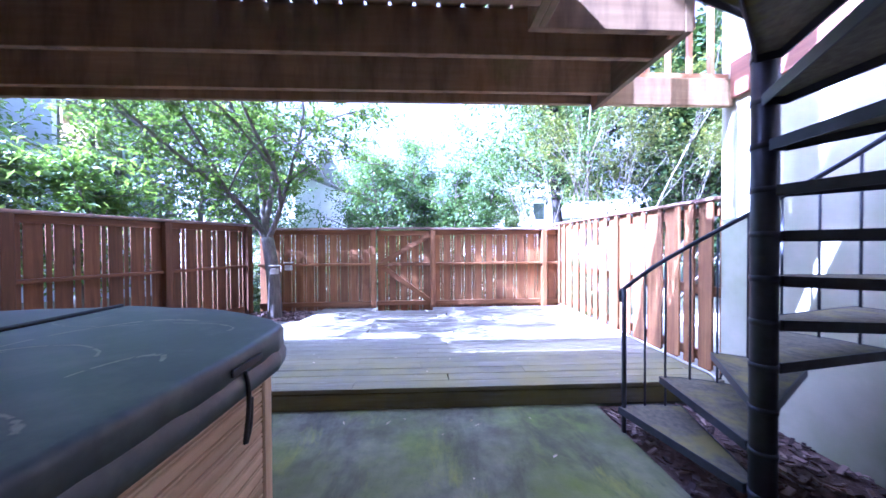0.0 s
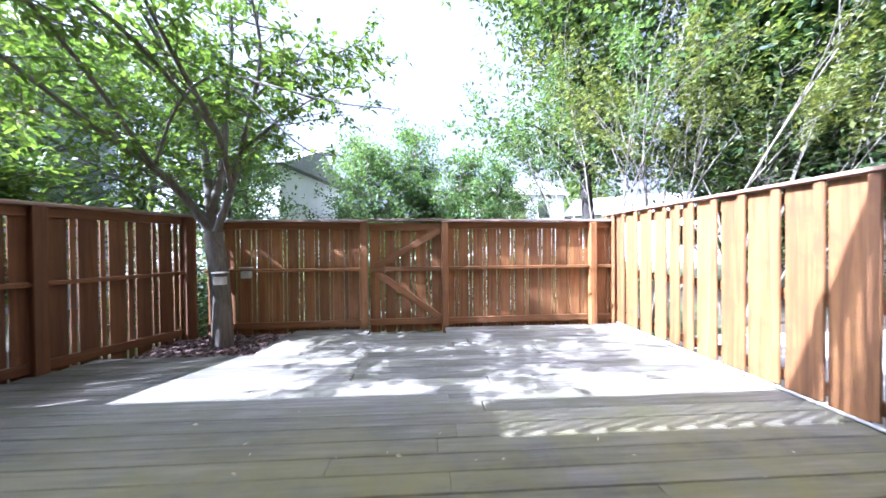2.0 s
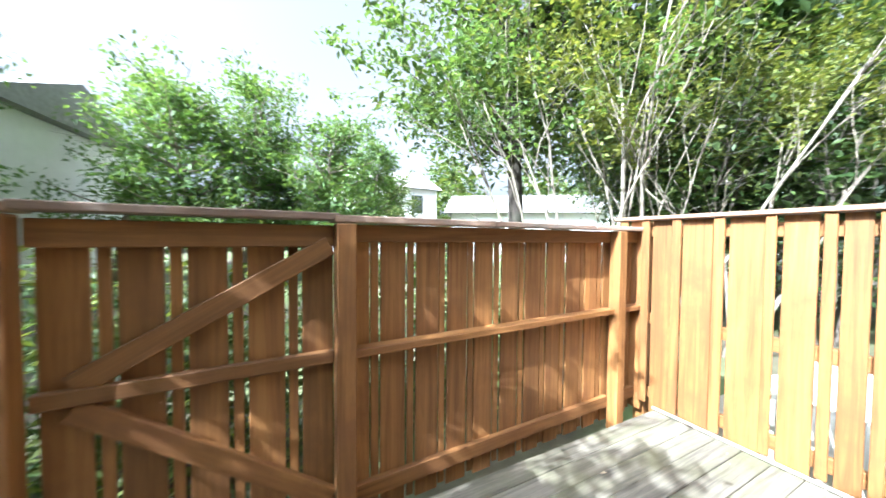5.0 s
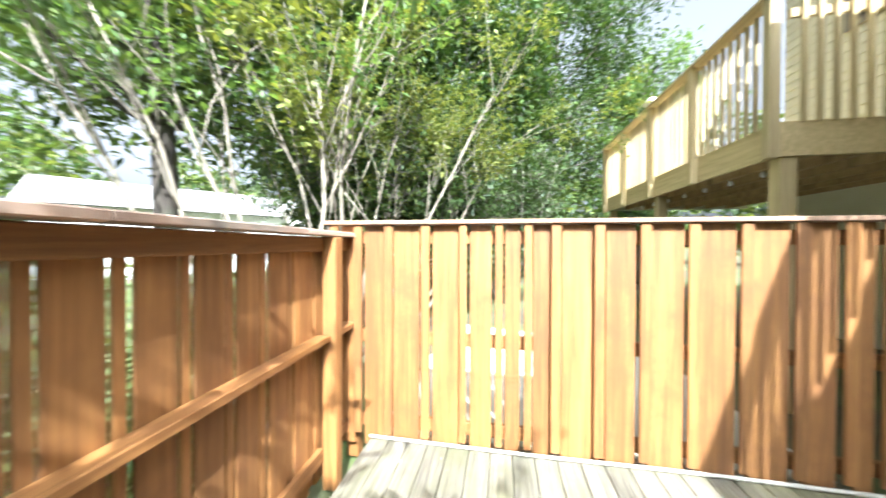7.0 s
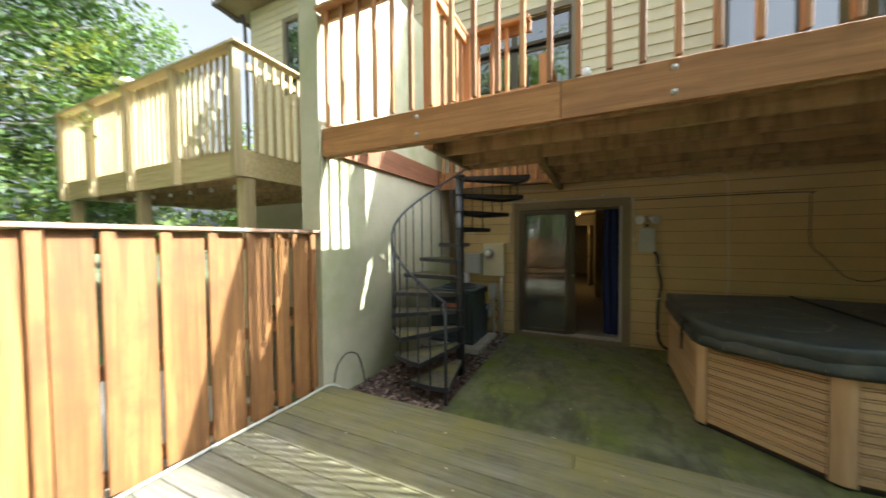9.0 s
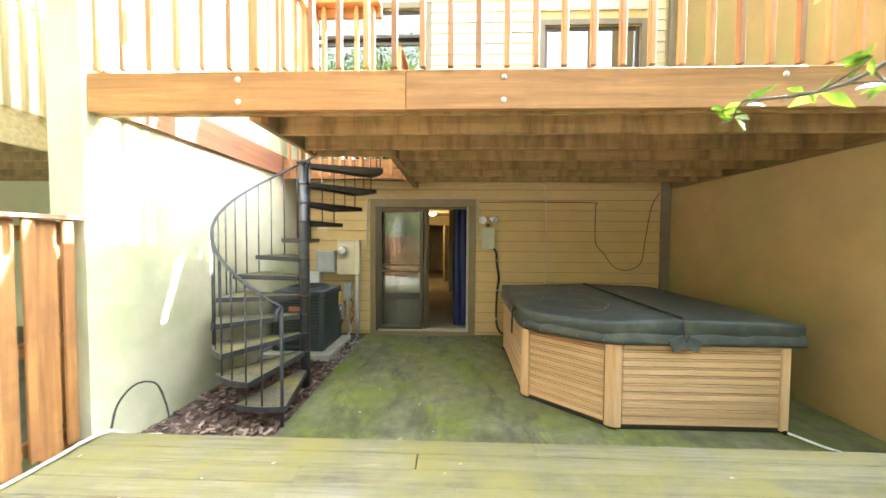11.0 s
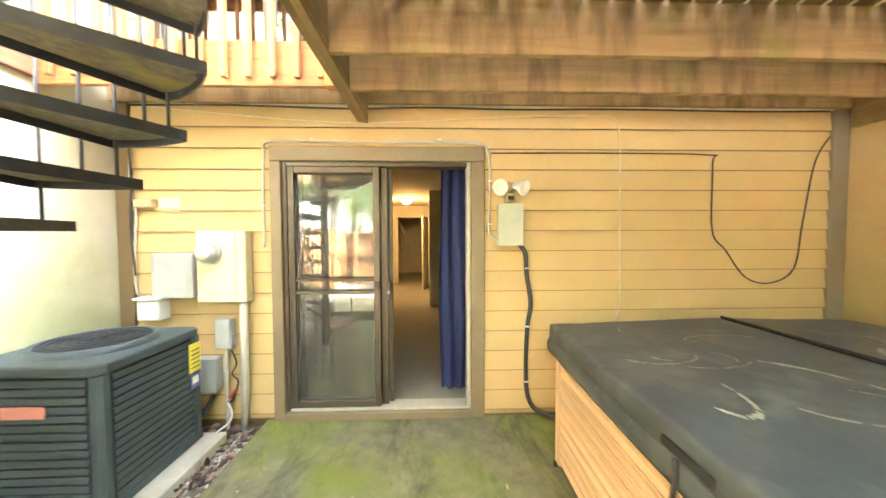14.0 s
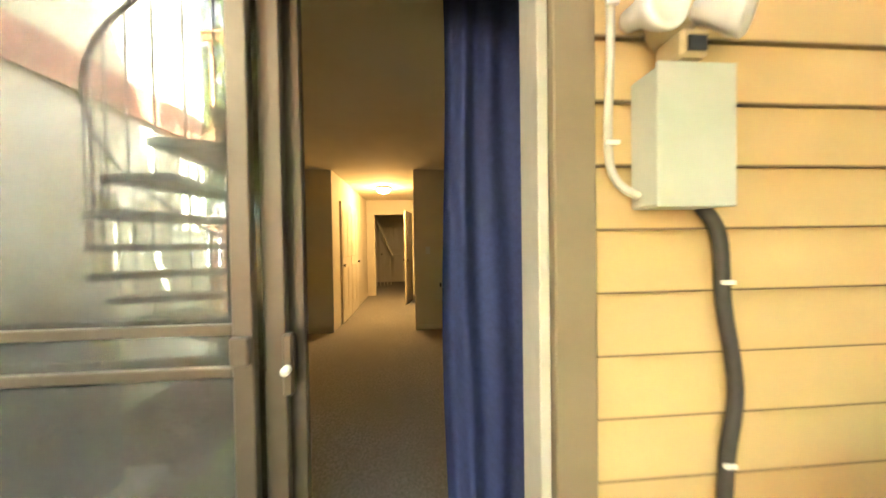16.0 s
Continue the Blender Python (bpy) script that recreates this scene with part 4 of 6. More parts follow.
def on_cover(x, y):
    for tree_of in TOPS:
        hit = tree_of.ray_cast(Vector((x, y, 1.4)), Vector((0, 0, -1)))[0]
        if hit and hit.z > TUB_TOP + 0.1:
            return hit + Vector((0, 0, 0.0012))
    return None


def scuff(cx, cy, rx, ry, a0, a1, width):
    """A worn arc that lies on the vinyl, tapered and broken."""
    verts, faces = [], []
    for k, a in enumerate(range(a0, a1, 5)):
        wob = 1 + 0.06 * noise.noise((a * 0.05, cx * 7, cy * 7))
        w = width * 1.5 * (0.35 + abs(noise.noise((a * 0.09, cy * 5, cx * 3))) * 1.8) / rx
        pair = [on_cover(cx + rx * f * math.cos(math.radians(a)), cy + ry * f * math.sin(math.radians(a))) for f in (wob - w, wob + w)]
        if None in pair:
            continue
        verts += pair
        if len(verts) > 2 and k % 9 != 8:
            n = len(verts)
            faces.append((n - 4, n - 3, n - 1, n - 2))
    if faces:
        me = bpy.data.meshes.new("scuff")
        me.from_pydata(verts, [], faces)
        place("scuff_mark", me, "scuff", cover)


for arc in ((-0.95, 1.75, 0.36, 0.52, 80, 250, 0.008), (-1.08, 1.6, 0.26, 0.2, 20, 150, 0.006), (-2.0, 1.5, 0.3, 0.4, -60, 60, 0.007), (-0.72, 1.15, 0.18, 0.12, 20, 170, 0.006), (-1.2, 1.0, 0.2, 0.1, 190, 340, 0.006),
            (-0.66, 1.5, 0.09, 0.2, 40, 190, 0.005), (-0.9, 2.05, 0.3, 0.15, 0, 110, 0.006), (-1.3, 2.2, 0.25, 0.1, 200, 330, 0.006)):
    scuff(*arc)
scuff_rng = random.Random(31)
for _ in range(34):
    r, a = scuff_rng.uniform(0.04, 0.2), scuff_rng.randrange(0, 360)
    scuff(scuff_rng.uniform(-2.35, -0.5), scuff_rng.uniform(0.7, 2.45), r, r * scuff_rng.uniform(0.4, 1.0), a, a + scuff_rng.randrange(30, 120), scuff_rng.uniform(0.002, 0.005))
tagged(tube("drain_hose", smooth_line([(-2.45, 2.62, 0.02), (-2.55, 2.78, 0.015), (-2.72, 2.95, 0.012), (-2.85, 3.05, 0.012)]), 0.011, "white"), "white drain hose on the slab", "hose")


# ---- sliding door, curtain and the room behind it ----
door = tagged(thing("door_1", (0.8, 0, 0), "bronze sliding glass door half open, with a screen", "door"), kind="structure")
box("trim_board", (-0.067, -0.008, 0.0), (0.043, 0.036, 2.105), "trim", door, 0.004)
box("trim_board", (1.562, -0.008, 0.0), (1.65, 0.036, 2.105), "trim", door, 0.004)
box("trim_board", (-0.067, -0.008, 2.107), (1.65, 0.04, 2.222), "trim", door, 0.004)
box("sill", (0.046, -0.16, 0.0), (1.56, 0.045, 0.062), "trim", door, 0.004, "taupe sill board")
for lo, hi in (((0.046, -0.13, 0.064), (0.075, 0.01, 2.104)), ((1.53, -0.13, 0.064), (1.559, 0.01, 2.104)), ((0.077, -0.13, 2.07), (1.528, 0.01, 2.104)), ((0.077, -0.13, 0.064), (1.528, 0.012, 0.085))):
    box("frame", lo, hi, "pvc" if hi[2] < 0.1 or hi[0] < 0.1 else "bronze", door, 0.003)


def sash(name, x0, x1, y, z0, z1, stile, glass, parent, bars=()):
    """A framed pane: two stiles, two rails, cross bars, and the pane as a part of the frame."""
    s = box(name, (x0, y - 0.014, z0), (x0 + stile, y + 0.014, z1), "bronze", parent, 0.003)
    for lo, hi in (((x1 - stile, y - 0.014, z0), (x1, y + 0.014, z1)), ((x0 + stile + 0.001, y - 0.013, z0), (x1 - stile - 0.001, y + 0.013, z0 + stile * 1.1)), ((x0 + stile + 0.001, y - 0.013, z1 - stile), (x1 - stile - 0.001, y + 0.013, z1))):
        box("sash_rail", lo, hi, "bronze", s, 0.003)
    for z in bars:
        box("sash_rail", (x0 + stile + 0.001, y - 0.012, z - 0.013), (x1 - stile - 0.001, y + 0.012, z + 0.013), "bronze", s, 0.003)
    p = place("pane", box_data((x1 - x0 - 2 * stile, 0.004, z1 - z0 - 2 * stile), 0.0005), glass, s, ((x0 + x1) / 2, y, (z0 + z1) / 2))
    p.visible_shadow = False
    return s


sash("screen_sash", 0.79, 1.525, -0.012, 0.088, 2.068, 0.05, "screen", door, (1.045, 1.15))
sash("glass_sash", 0.73, 1.525, -0.055, 0.088, 2.068, 0.055, "glass", door)
sash("glass_sash", 0.695, 1.49, -0.098, 0.088, 2.068, 0.055, "glass", door)
place("door_latch", box_data((0.028, 0.03, 0.16), 0.006), "bronze", door, (0.72, -0.035, 1.05))
place("door_latch", box_data((0.045, 0.02, 0.07), 0.005), "bronze", door, (0.815, 0.012, 1.1), (0, 0, 0), "dark pull")
place("lock_button", lathe_data([(0.012, 0.0), (0.012, 0.016), (0.0, 0.018)], 12), "white", door, (0.72, -0.02, 1.04), (-90, 0, 0))


def curtain_data(x0, x1, z0, z1, folds, deep):
    n = folds * 10
    verts, faces = [], []
    rows = 14
    for j in range(rows + 1):
        z = z0 + (z1 - z0) * j / rows
        for i in range(n + 1):
            u = i / n
            x = x0 + (x1 - x0) * u + 0.012 * math.sin(j * 0.5 + i * 0.13)
            y = deep * math.sin(2 * math.pi * folds * u + 0.3 * math.sin(j * 0.35)) * (0.7 + 0.3 * math.sin(u * 9))
            verts.append((x, y, z))
    for j in range(rows):
        for i in range(n):
            a = j * (n + 1) + i
            faces.append((a, a + 1, a + n + 2, a + n + 1))
    me = bpy.data.meshes.new("curtain")
    me.from_pydata(verts, [], faces)
    me.shade_smooth()
    return me


cur = thing("curtain", (0.2, -0.3, 0.1), "navy blue cloth curtain drawn to the side", "curtain")
place("cloth", curtain_data(-0.25, 0.17, -0.025, 2.36, 4, 0.032), "curtain", cur, (0.12, -0.34, 0.1))
tube("curtain_rod", [(-0.4, -0.34, 2.38), (1.9, -0.34, 2.38)], 0.012, "bronze", cur, 8)
cur2 = tagged(place("curtain", curtain_data(0.0, 0.24, 0.12, 2.3, 3, 0.03), "grey_cloth", None, (1.24, -0.3, 0.06)), "pale grey curtain behind the fixed glass", "curtain")

tagged(box("floor", (-2.6, -11.0, -0.1), (2.72, -0.165, 0.06), "carpet"), "beige cut pile carpet", "floor", kind="structure")
tagged(box("ceiling", (-2.6, -11.0, 2.46), (2.72, -0.165, 2.56), "plaster"), "plain plaster ceiling", "ceiling", kind="structure")
wall_panel("wall_room_west", (-2.7, -11.0, 0.06), (-2.6, -0.165, 2.46), [], "x", "plaster", "plain warm white wall")
wall_panel("wall_room_east", (2.0, -4.1, 0.06), (2.1, -0.165, 2.46), [], "x", "plaster", "plain warm white wall")
wall_panel("wall_room_back", (-2.6, -4.2, 0.06), (0.42, -4.1, 2.46), [], "y", "plaster", "warm white wall beside the hall")
wall_panel("wall_room_corner", (1.62, -4.2, 0.06), (2.1, -4.1, 2.46), [], "y", "plaster", "warm white wall beside the hall")
wall_panel("wall_hall_east", (1.62, -7.5, 0.06), (1.72, -4.2, 2.46), [], "x", "plaster", "hall wall with closet doors")
wall_panel("wall_hall_west", (0.32, -5.9, 0.06), (0.42, -4.2, 2.46), [], "x", "plaster", "plain hall wall")
wall_panel("wall_hall_end", (-0.6, -7.6, 0.06), (1.72, -7.5, 2.46), [(0.62, 1.42, 0.06, 2.1)], "y", "plaster", "hall end wall with a doorway")
wall_panel("wall_foyer_end", (-2.6, -10.6, 0.06), (2.72, -10.5, 2.46), [], "y", "plaster", "plain wall at the foyer's end")
# Unseen wall, added to keep daylight from leaking into the rooms.
wall_panel("wall_foyer_east", (2.72, -11.0, 0.06), (2.82, -0.165, 2.46), [], "x", "plaster", "plain warm white wall")
for x0, x1, y, axis in ((0.42, -2.6, -4.09, "y"), (1.62, 2.0, -4.09, "y")):
    tagged(box("baseboard", (min(x0, x1), y - 0.008, 0.062), (max(x0, x1), y + 0.006, 0.15), "door_white"), "white baseboard", "baseboard", kind="structure")
tagged(box("baseboard", (1.608, -7.5, 0.062), (1.617, -6.4, 0.15), "door_white"), "white baseboard", "baseboard", kind="structure")


def room_door(name, w, h, m, label, knob=1):
    d = new(name)
    PLACE[d] = m
    d.matrix_basis = m
    tagged(d, label, "door")
    parts = [("slab", (w, 0.036, h), (0, 0, h / 2), "door_white")]
    for dz, ph in ((h * 0.28, h * 0.36), (h * 0.74, h * 0.4)):
        for dx in (-w * 0.24, w * 0.24):
            parts.append(("panel", (w * 0.36, 0.05, ph), (dx, 0, dz), "door_white"))
    for n, size, at, mat in parts:
        ob = new(n, box_data(size, 0.006))
        ob.parent = d
        ob.location = at
        if not ob.data.materials:
            ob.data.materials.append(M[mat])
        ob.material_slots[0].link, ob.material_slots[0].material = "OBJECT", M[mat]
    ob = new("knob", lathe_data([(0.0, -0.06), (0.024, -0.055), (0.028, -0.04), (0.012, -0.03), (0.012, 0.03), (0.028, 0.04), (0.024, 0.055), (0.0, 0.06)], 12))
    ob.parent, ob.location, ob.rotation_euler = d, (knob * (w / 2 - 0.06), 0, 0.95), (math.pi / 2, 0, 0)
    ob.data.materials.append(M["bronze"])
    return d


room_door("closet_door", 0.72, 2.0, pose(1.605, -4.95, 0.065, 0, 0, 90), "cream panelled closet door in the hall", 1)
room_door("closet_door", 0.72, 2.0, pose(1.605, -5.7, 0.065, 0, 0, 90), "cream panelled closet door in the hall", -1)
room_door("inner_door", 0.76, 2.0, pose(0.56, -6.5, 0.065, 0, 0, 80), "cream panelled door standing open", 1)
room_door("front_door", 0.86, 2.03, pose(1.2, -10.47, 0.065), "white panelled front door", 1)
lamp = thing("ceiling_light", (1.0, -5.6, 2.46), "glowing glass dome on the hall ceiling", "lamp")
place("base", lathe_data([(0.0, 0.0), (0.14, 0.0), (0.15, -0.02), (0.13, -0.03)], 20), "bronze", lamp, (1.0, -5.6, 2.458))
place("shade", lathe_data([(0.13, -0.03), (0.125, -0.07), (0.08, -0.11), (0.0, -0.125)], 20), "bulb", lamp, (1.0, -5.6, 2.458))
hall = new("hall_lamp", bpy.data.lights.new("hall_lamp", "POINT"))
hall.data.energy, hall.data.color, hall.data.shadow_soft_size = 1.5, (1.0, 0.56, 0.16), 0.1
hall.location = (1.0, -5.6, 2.25)
banister = thing("stair_banister", (1.5, -9.3, 0.06), "white stair banister at the foyer", "banister")
stick("banister_rail", (1.65, -9.2, 2.3), (1.15, -9.6, 1.0), 0.05, 0.06, "door_white", banister)
for k in range(5):
    stick("spindle", (1.6 - 0.1 * k, -9.24 - 0.08 * k, 0.07), (1.6 - 0.1 * k, -9.24 - 0.08 * k, 2.15 - 0.26 * k), 0.025, 0.025, "door_white", banister)
tagged(box("light_switch", (0.18, -4.1, 1.2), (0.25, -4.092, 1.31), "white"), "white light switch plate", "switch")
fob = thing("wall_hook", (0.0, -4.09, 0.75), "small dark hook on the wall", "hook")
box("hook", (0.02, -4.098, 0.7), (0.05, -4.05, 0.76), "bronze", fob)


# ---- boxes and pipes on the siding ----
panel = thing("meter_panel", (2.0, 0.02, 1.0), "cream electric meter panel with a glass meter", "meter panel")
box("case", (1.80, 0.018, 1.0), (2.165, 0.125, 1.555), "cream_box", panel, 0.008)
box("lid", (1.875, 0.126, 1.005), (2.16, 0.135, 1.55), "cream_box", panel, 0.004)
place("meter_ring", lathe_data([(0.0, 0.0), (0.088, 0.0), (0.088, 0.03), (0.078, 0.036), (0.078, 0.0)], 24), "steel", panel, (2.055, 0.135, 1.385), (-90, 0, 0))
mt = place("meter_glass", lathe_data([(0.076, 0.0), (0.074, 0.06), (0.06, 0.085), (0.0, 0.09)], 24), "grey_box", panel, (2.055, 0.137, 1.385), (-90, 0, 0))
place("dial", lathe_data([(0.055, 0.0), (0.055, 0.005), (0.0, 0.005)], 18), "white", mt, (2.055, 0.226, 1.39), (-90, 0, 0))
grey = thing("telephone_box", (2.36, 0.02, 1.05), "grey curved-top telephone box", "utility box")
place("case", prism_data([(-0.155, 0.0), (0.155, 0.0), (0.155, 0.10), (0.12, 0.115), (-0.12, 0.115), (-0.155, 0.10)], 0.0, 0.345, 0.012, 2), "grey_box", grey, (2.36, 0.02, 1.035))
box("latch", (2.215, 0.05, 1.14), (2.208, 0.09, 1.26), "bronze", grey)
tube("pipe_thing", [(1.85, 0.075, 0.99), (1.852, 0.075, 0.4), (1.86, 0.078, -0.06)], 0.03, "pvc", None, 14).name = "conduit_pipe"
tagged(bpy.data.objects["conduit_pipe"], "grey plastic conduit under the meter panel", "pipe")
sb = thing("switch_box", (2.02, 0.02, 0.62), "small grey disconnect box with a lever", "utility box")
box("case", (1.945, 0.018, 0.62), (2.07, 0.095, 0.86), "grey_box", sb, 0.008)
box("lid", (1.952, 0.096, 0.645), (2.062, 0.104, 0.85), "grey_box", sb, 0.004)
box("lever", (1.925, 0.05, 0.66), (1.943, 0.08, 0.74), "steel", sb, 0.003)
sb2 = thing("junction_box", (2.14, 0.02, 0.28), "grey steel junction box near the ground", "utility box")
box("case", (2.055, 0.018, 0.285), (2.235, 0.12, 0.55), "grey_box", sb2, 0.008)
box("lid", (2.05, 0.121, 0.29), (2.24, 0.128, 0.555), "grey_box", sb2, 0.004)
tagged(tube("cable", smooth_line([(2.0, 0.06, 0.62), (2.0, 0.07, 0.4), (1.99, 0.08, 0.15), (1.98, 0.1, -0.02)]), 0.014, "pvc"), "thin grey pipe to the ground", "pipe")
tagged(tube("cable", smooth_line([(1.97, 0.05, 0.6), (1.92, 0.07, 0.5), (1.95, 0.08, 0.42), (1.9, 0.09, 0.36), (1.95, 0.08, 0.22), (2.0, 0.08, 0.18)]), 0.006, "cable"), "loose dark wire at the boxes", "cable")
tagged(tube("cable", smooth_line([(1.99, 0.09, 0.2), (1.95, 0.1, 0.12), (1.96, 0.12, 0.05), (2.05, 0.14, -0.02)]), 0.007, "white"), "white wire at the spigot", "cable")
spigot = thing("spigot", (1.96, 0.08, 0.22), "garden tap with a red handle", "tap")
box("body", (1.955, 0.03, 0.21), (1.985, 0.13, 0.24), "steel", spigot, 0.006)
stick("handle", (1.955, 0.11, 0.24), (1.90, 0.12, 0.31), 0.03, 0.02, "red", spigot, 0.006, "red lever handle")
pb = thing("chime_box", (2.59, 0.02, 1.74), "small beige box on the siding", "utility box")
box("case", (2.53, 0.018, 1.735), (2.665, 0.075, 1.80), "cable_tan", pb, 0.006)
box("patch", (2.36, 0.0155, 1.70), (2.52, 0.0195, 1.82), "cream_box", pb, 0.001, "pale patch of bare paint")
pd = thing("water_box", (2.5, 0.05, 0.86), "white plastic box behind the cooling unit", "utility box")
box("case", (2.45, 0.018, 0.86), (2.62, 0.14, 1.02), "white", pd, 0.01)
box("lid", (2.435, 0.018, 1.022), (2.635, 0.155, 1.04), "white", pd, 0.004)

# flood light
fl = thing("flood_light", (-0.26, 0.02, 1.43), "sage timer box with a twin flood light above", "light fixture")
box("case", (-0.352, 0.018, 1.43), (-0.168, 0.115, 1.755), "sage_box", fl, 0.006)
box("lid", (-0.358, 0.116, 1.428), (-0.162, 0.124, 1.76), "sage_box", fl, 0.004)
box("sensor", (-0.295, 0.03, 1.775), (-0.225, 0.12, 1.84), "cable_tan", fl, 0.008)
box("sensor_eye", (-0.283, 0.121, 1.785), (-0.237, 0.128, 1.82), "black", fl, 0.003)
place("mount", lathe_data([(0.0, 0.05), (0.05, 0.045), (0.055, 0.0), (0.0, 0.0)], 16), "cable_tan", fl, (-0.26, 0.02, 1.89), (-90, 0, 0))
head_me = lathe_data([(0.0, -0.09), (0.025, -0.088), (0.032, -0.05), (0.058, -0.005), (0.066, 0.02), (0.06, 0.026), (0.045, 0.02), (0.0, 0.01)], 20)
for x, rx, rz in ((-0.165, -98, 14), (-0.355, -108, 42)):
    place("lamp_head", head_me, "white", fl, (x, 0.13, 1.885), (rx, 0, rz), "white reflector lamp")
    tube("arm", [(-0.26, 0.06, 1.89), (x, 0.07, 1.9)], 0.012, "cable_tan", fl, 8)


def cable(points, r, mat, label, clips=()):
    c = tagged(tube("cable", smooth_line(points), r, mat), label, "cable")
    for x, y, z in clips:
        place("clip", box_data((0.034, 0.012, 0.012), 0.002), "white", c, (x, y, z))
    return c


cable([(1.70, 0.03, 1.42), (1.70, 0.03, 1.8), (1.69, 0.03, 2.16), (1.64, 0.05, 2.25), (1.3, 0.05, 2.255), (0.6, 0.05, 2.25), (0.05, 0.05, 2.25), (-0.09, 0.03, 2.19), (-0.11, 0.03, 1.9), (-0.105, 0.03, 1.55), (-0.17, 0.05, 1.46)], 0.011, "pvc",
      "grey conduit round the door's trim", ((1.7, 0.045, 1.75), (1.3, 0.06, 2.27), (0.3, 0.06, 2.27), (-0.11, 0.04, 1.95), (-0.108, 0.04, 1.6)))
cable([(-0.345, 0.04, 1.44), (-0.40, 0.035, 1.36), (-0.413, 0.035, 1.18), (-0.447, 0.035, 0.95), (-0.42, 0.035, 0.74), (-0.41, 0.035, 0.35), (-0.44, 0.05, 0.13), (-0.56, 0.1, 0.05), (-0.9, 0.25, 0.04)], 0.018, "cable",
      "thick dark conduit from the timer box to the tub", ((-0.41, 0.052, 1.24), (-0.415, 0.052, 0.76), (-0.41, 0.052, 0.3)))
cable([(-0.12, 0.022, 2.175), (-1.0, 0.022, 2.18), (-1.93, 0.022, 2.17), (-1.97, 0.022, 2.1), (-1.98, 0.022, 1.55), (-2.1, 0.022, 1.38), (-2.28, 0.022, 1.15), (-2.5, 0.022, 1.1), (-2.7, 0.022, 1.22), (-2.76, 0.024, 1.6), (-2.84, 0.03, 2.1), (-2.95, 0.04, 2.32)], 0.006, "cable", "dark cable looping along the siding")
cable([(-0.2, 0.024, 2.47), (-0.9, 0.024, 2.475), (-1.12, 0.024, 2.46), (-1.18, 0.022, 2.3), (-1.19, 0.022, 1.6), (-1.2, 0.022, 1.0), (-1.16, 0.03, 0.8)], 0.006, "cream_box", "thin cream wire down the siding")
cable([(2.7, 0.034, 2.53), (1.9, 0.034, 2.535), (1.0, 0.036, 2.515), (0.4, 0.034, 2.53), (-0.3, 0.036, 2.52), (-1.2, 0.034, 2.53), (-2.2, 0.036, 2.522), (-2.95, 0.034, 2.53)], 0.008, "cable", "dark cable under the balcony ledger")
cable([(2.55, 0.03, 2.52), (1.9, 0.036, 2.46), (1.2, 0.034, 2.41), (0.5, 0.03, 2.42), (-0.2, 0.026, 2.46), (-0.9, 0.024, 2.485)], 0.005, "cream_box", "slack cream wire over the door")
cable([(2.7, 0.04, 2.35), (2.71, 0.045, 1.9), (2.68, 0.04, 1.7), (2.7, 0.045, 1.3), (2.68, 0.04, 1.05), (2.55, 0.03, 1.03), (2.3, 0.03, 1.02)], 0.009, "pvc", "grey cable down the corner board")
cable([(2.72, 0.05, 2.36), (2.69, 0.06, 2.0), (2.71, 0.055, 1.6), (2.69, 0.05, 1.2)], 0.008, "cable", "dark cable down the corner board")

# ---- cooling unit on its pad ----
AX0, AX1, AY0, AY1, AZ0, AZ1 = 2.03, 2.74, 0.30, 1.02, 0.06, 0.86
tagged(box("pad", (1.90, 0.24, -0.06), (2.82, 1.15, 0.05), "pad", None, 0.01), "pale concrete pad under the cooling unit", "pad")
ac = thing("air_conditioner", ((AX0 + AX1) / 2, (AY0 + AY1) / 2, 0.05), "slate green air conditioning unit with louvred sides", "air conditioner")
box("coil", (AX0 + 0.03, AY0 + 0.03, AZ0), (AX1 - 0.03, AY1 - 0.03, AZ1 - 0.05), "ac_dark", ac, 0.02)
box("base_pan", (AX0, AY0, AZ0 - 0.008), (AX1, AY1, AZ0 + 0.05), "ac", ac, 0.008)
for x, y in ((AX0, AY0), (AX1 - 0.075, AY0), (AX0, AY1 - 0.075), (AX1 - 0.075, AY1 - 0.075)):
    place("corner_post", prism_data([(0, 0.02), (0.02, 0), (0.055, 0), (0.075, 0.02), (0.075, 0.055), (0.055, 0.075), (0.02, 0.075), (0, 0.055)], AZ0 + 0.05, AZ1 - 0.06), "ac", ac, (x, y, 0))
z = AZ0 + 0.07
while z < AZ1 - 0.08:
    for yy in (AY0 + 0.012, AY1 - 0.012):
        place("louvre", box_data((AX1 - AX0 - 0.15, 0.01, 0.034), 0.004), "ac", ac, ((AX0 + AX1) / 2, yy, z), (10 if yy > 0.7 else -10, 0, 0))
    for xx in (AX0 + 0.012, AX1 - 0.012):
        place("louvre", box_data((0.01, AY1 - AY0 - 0.15, 0.034), 0.004), "ac", ac, (xx, (AY0 + AY1) / 2, z), (0, -10 if xx > 2.3 else 10, 0))
    z += 0.0455
place("lid", prism_data([(AX0 - 0.008, AY0 + 0.04), (AX0 + 0.04, AY0 - 0.008), (AX1 - 0.04, AY0 - 0.008), (AX1 + 0.008, AY0 + 0.04), (AX1 + 0.008, AY1 - 0.04), (AX1 - 0.04, AY1 + 0.008), (AX0 + 0.04, AY1 + 0.008), (AX0 - 0.008, AY1 - 0.04)], AZ1 - 0.06, AZ1, 0.012, 2), "ac", ac)
place("fan_ring", lathe_data([(0.29, 0.0), (0.285, 0.03), (0.26, 0.035), (0.25, 0.0)], 28), "ac", ac, (2.385, 0.66, AZ1))
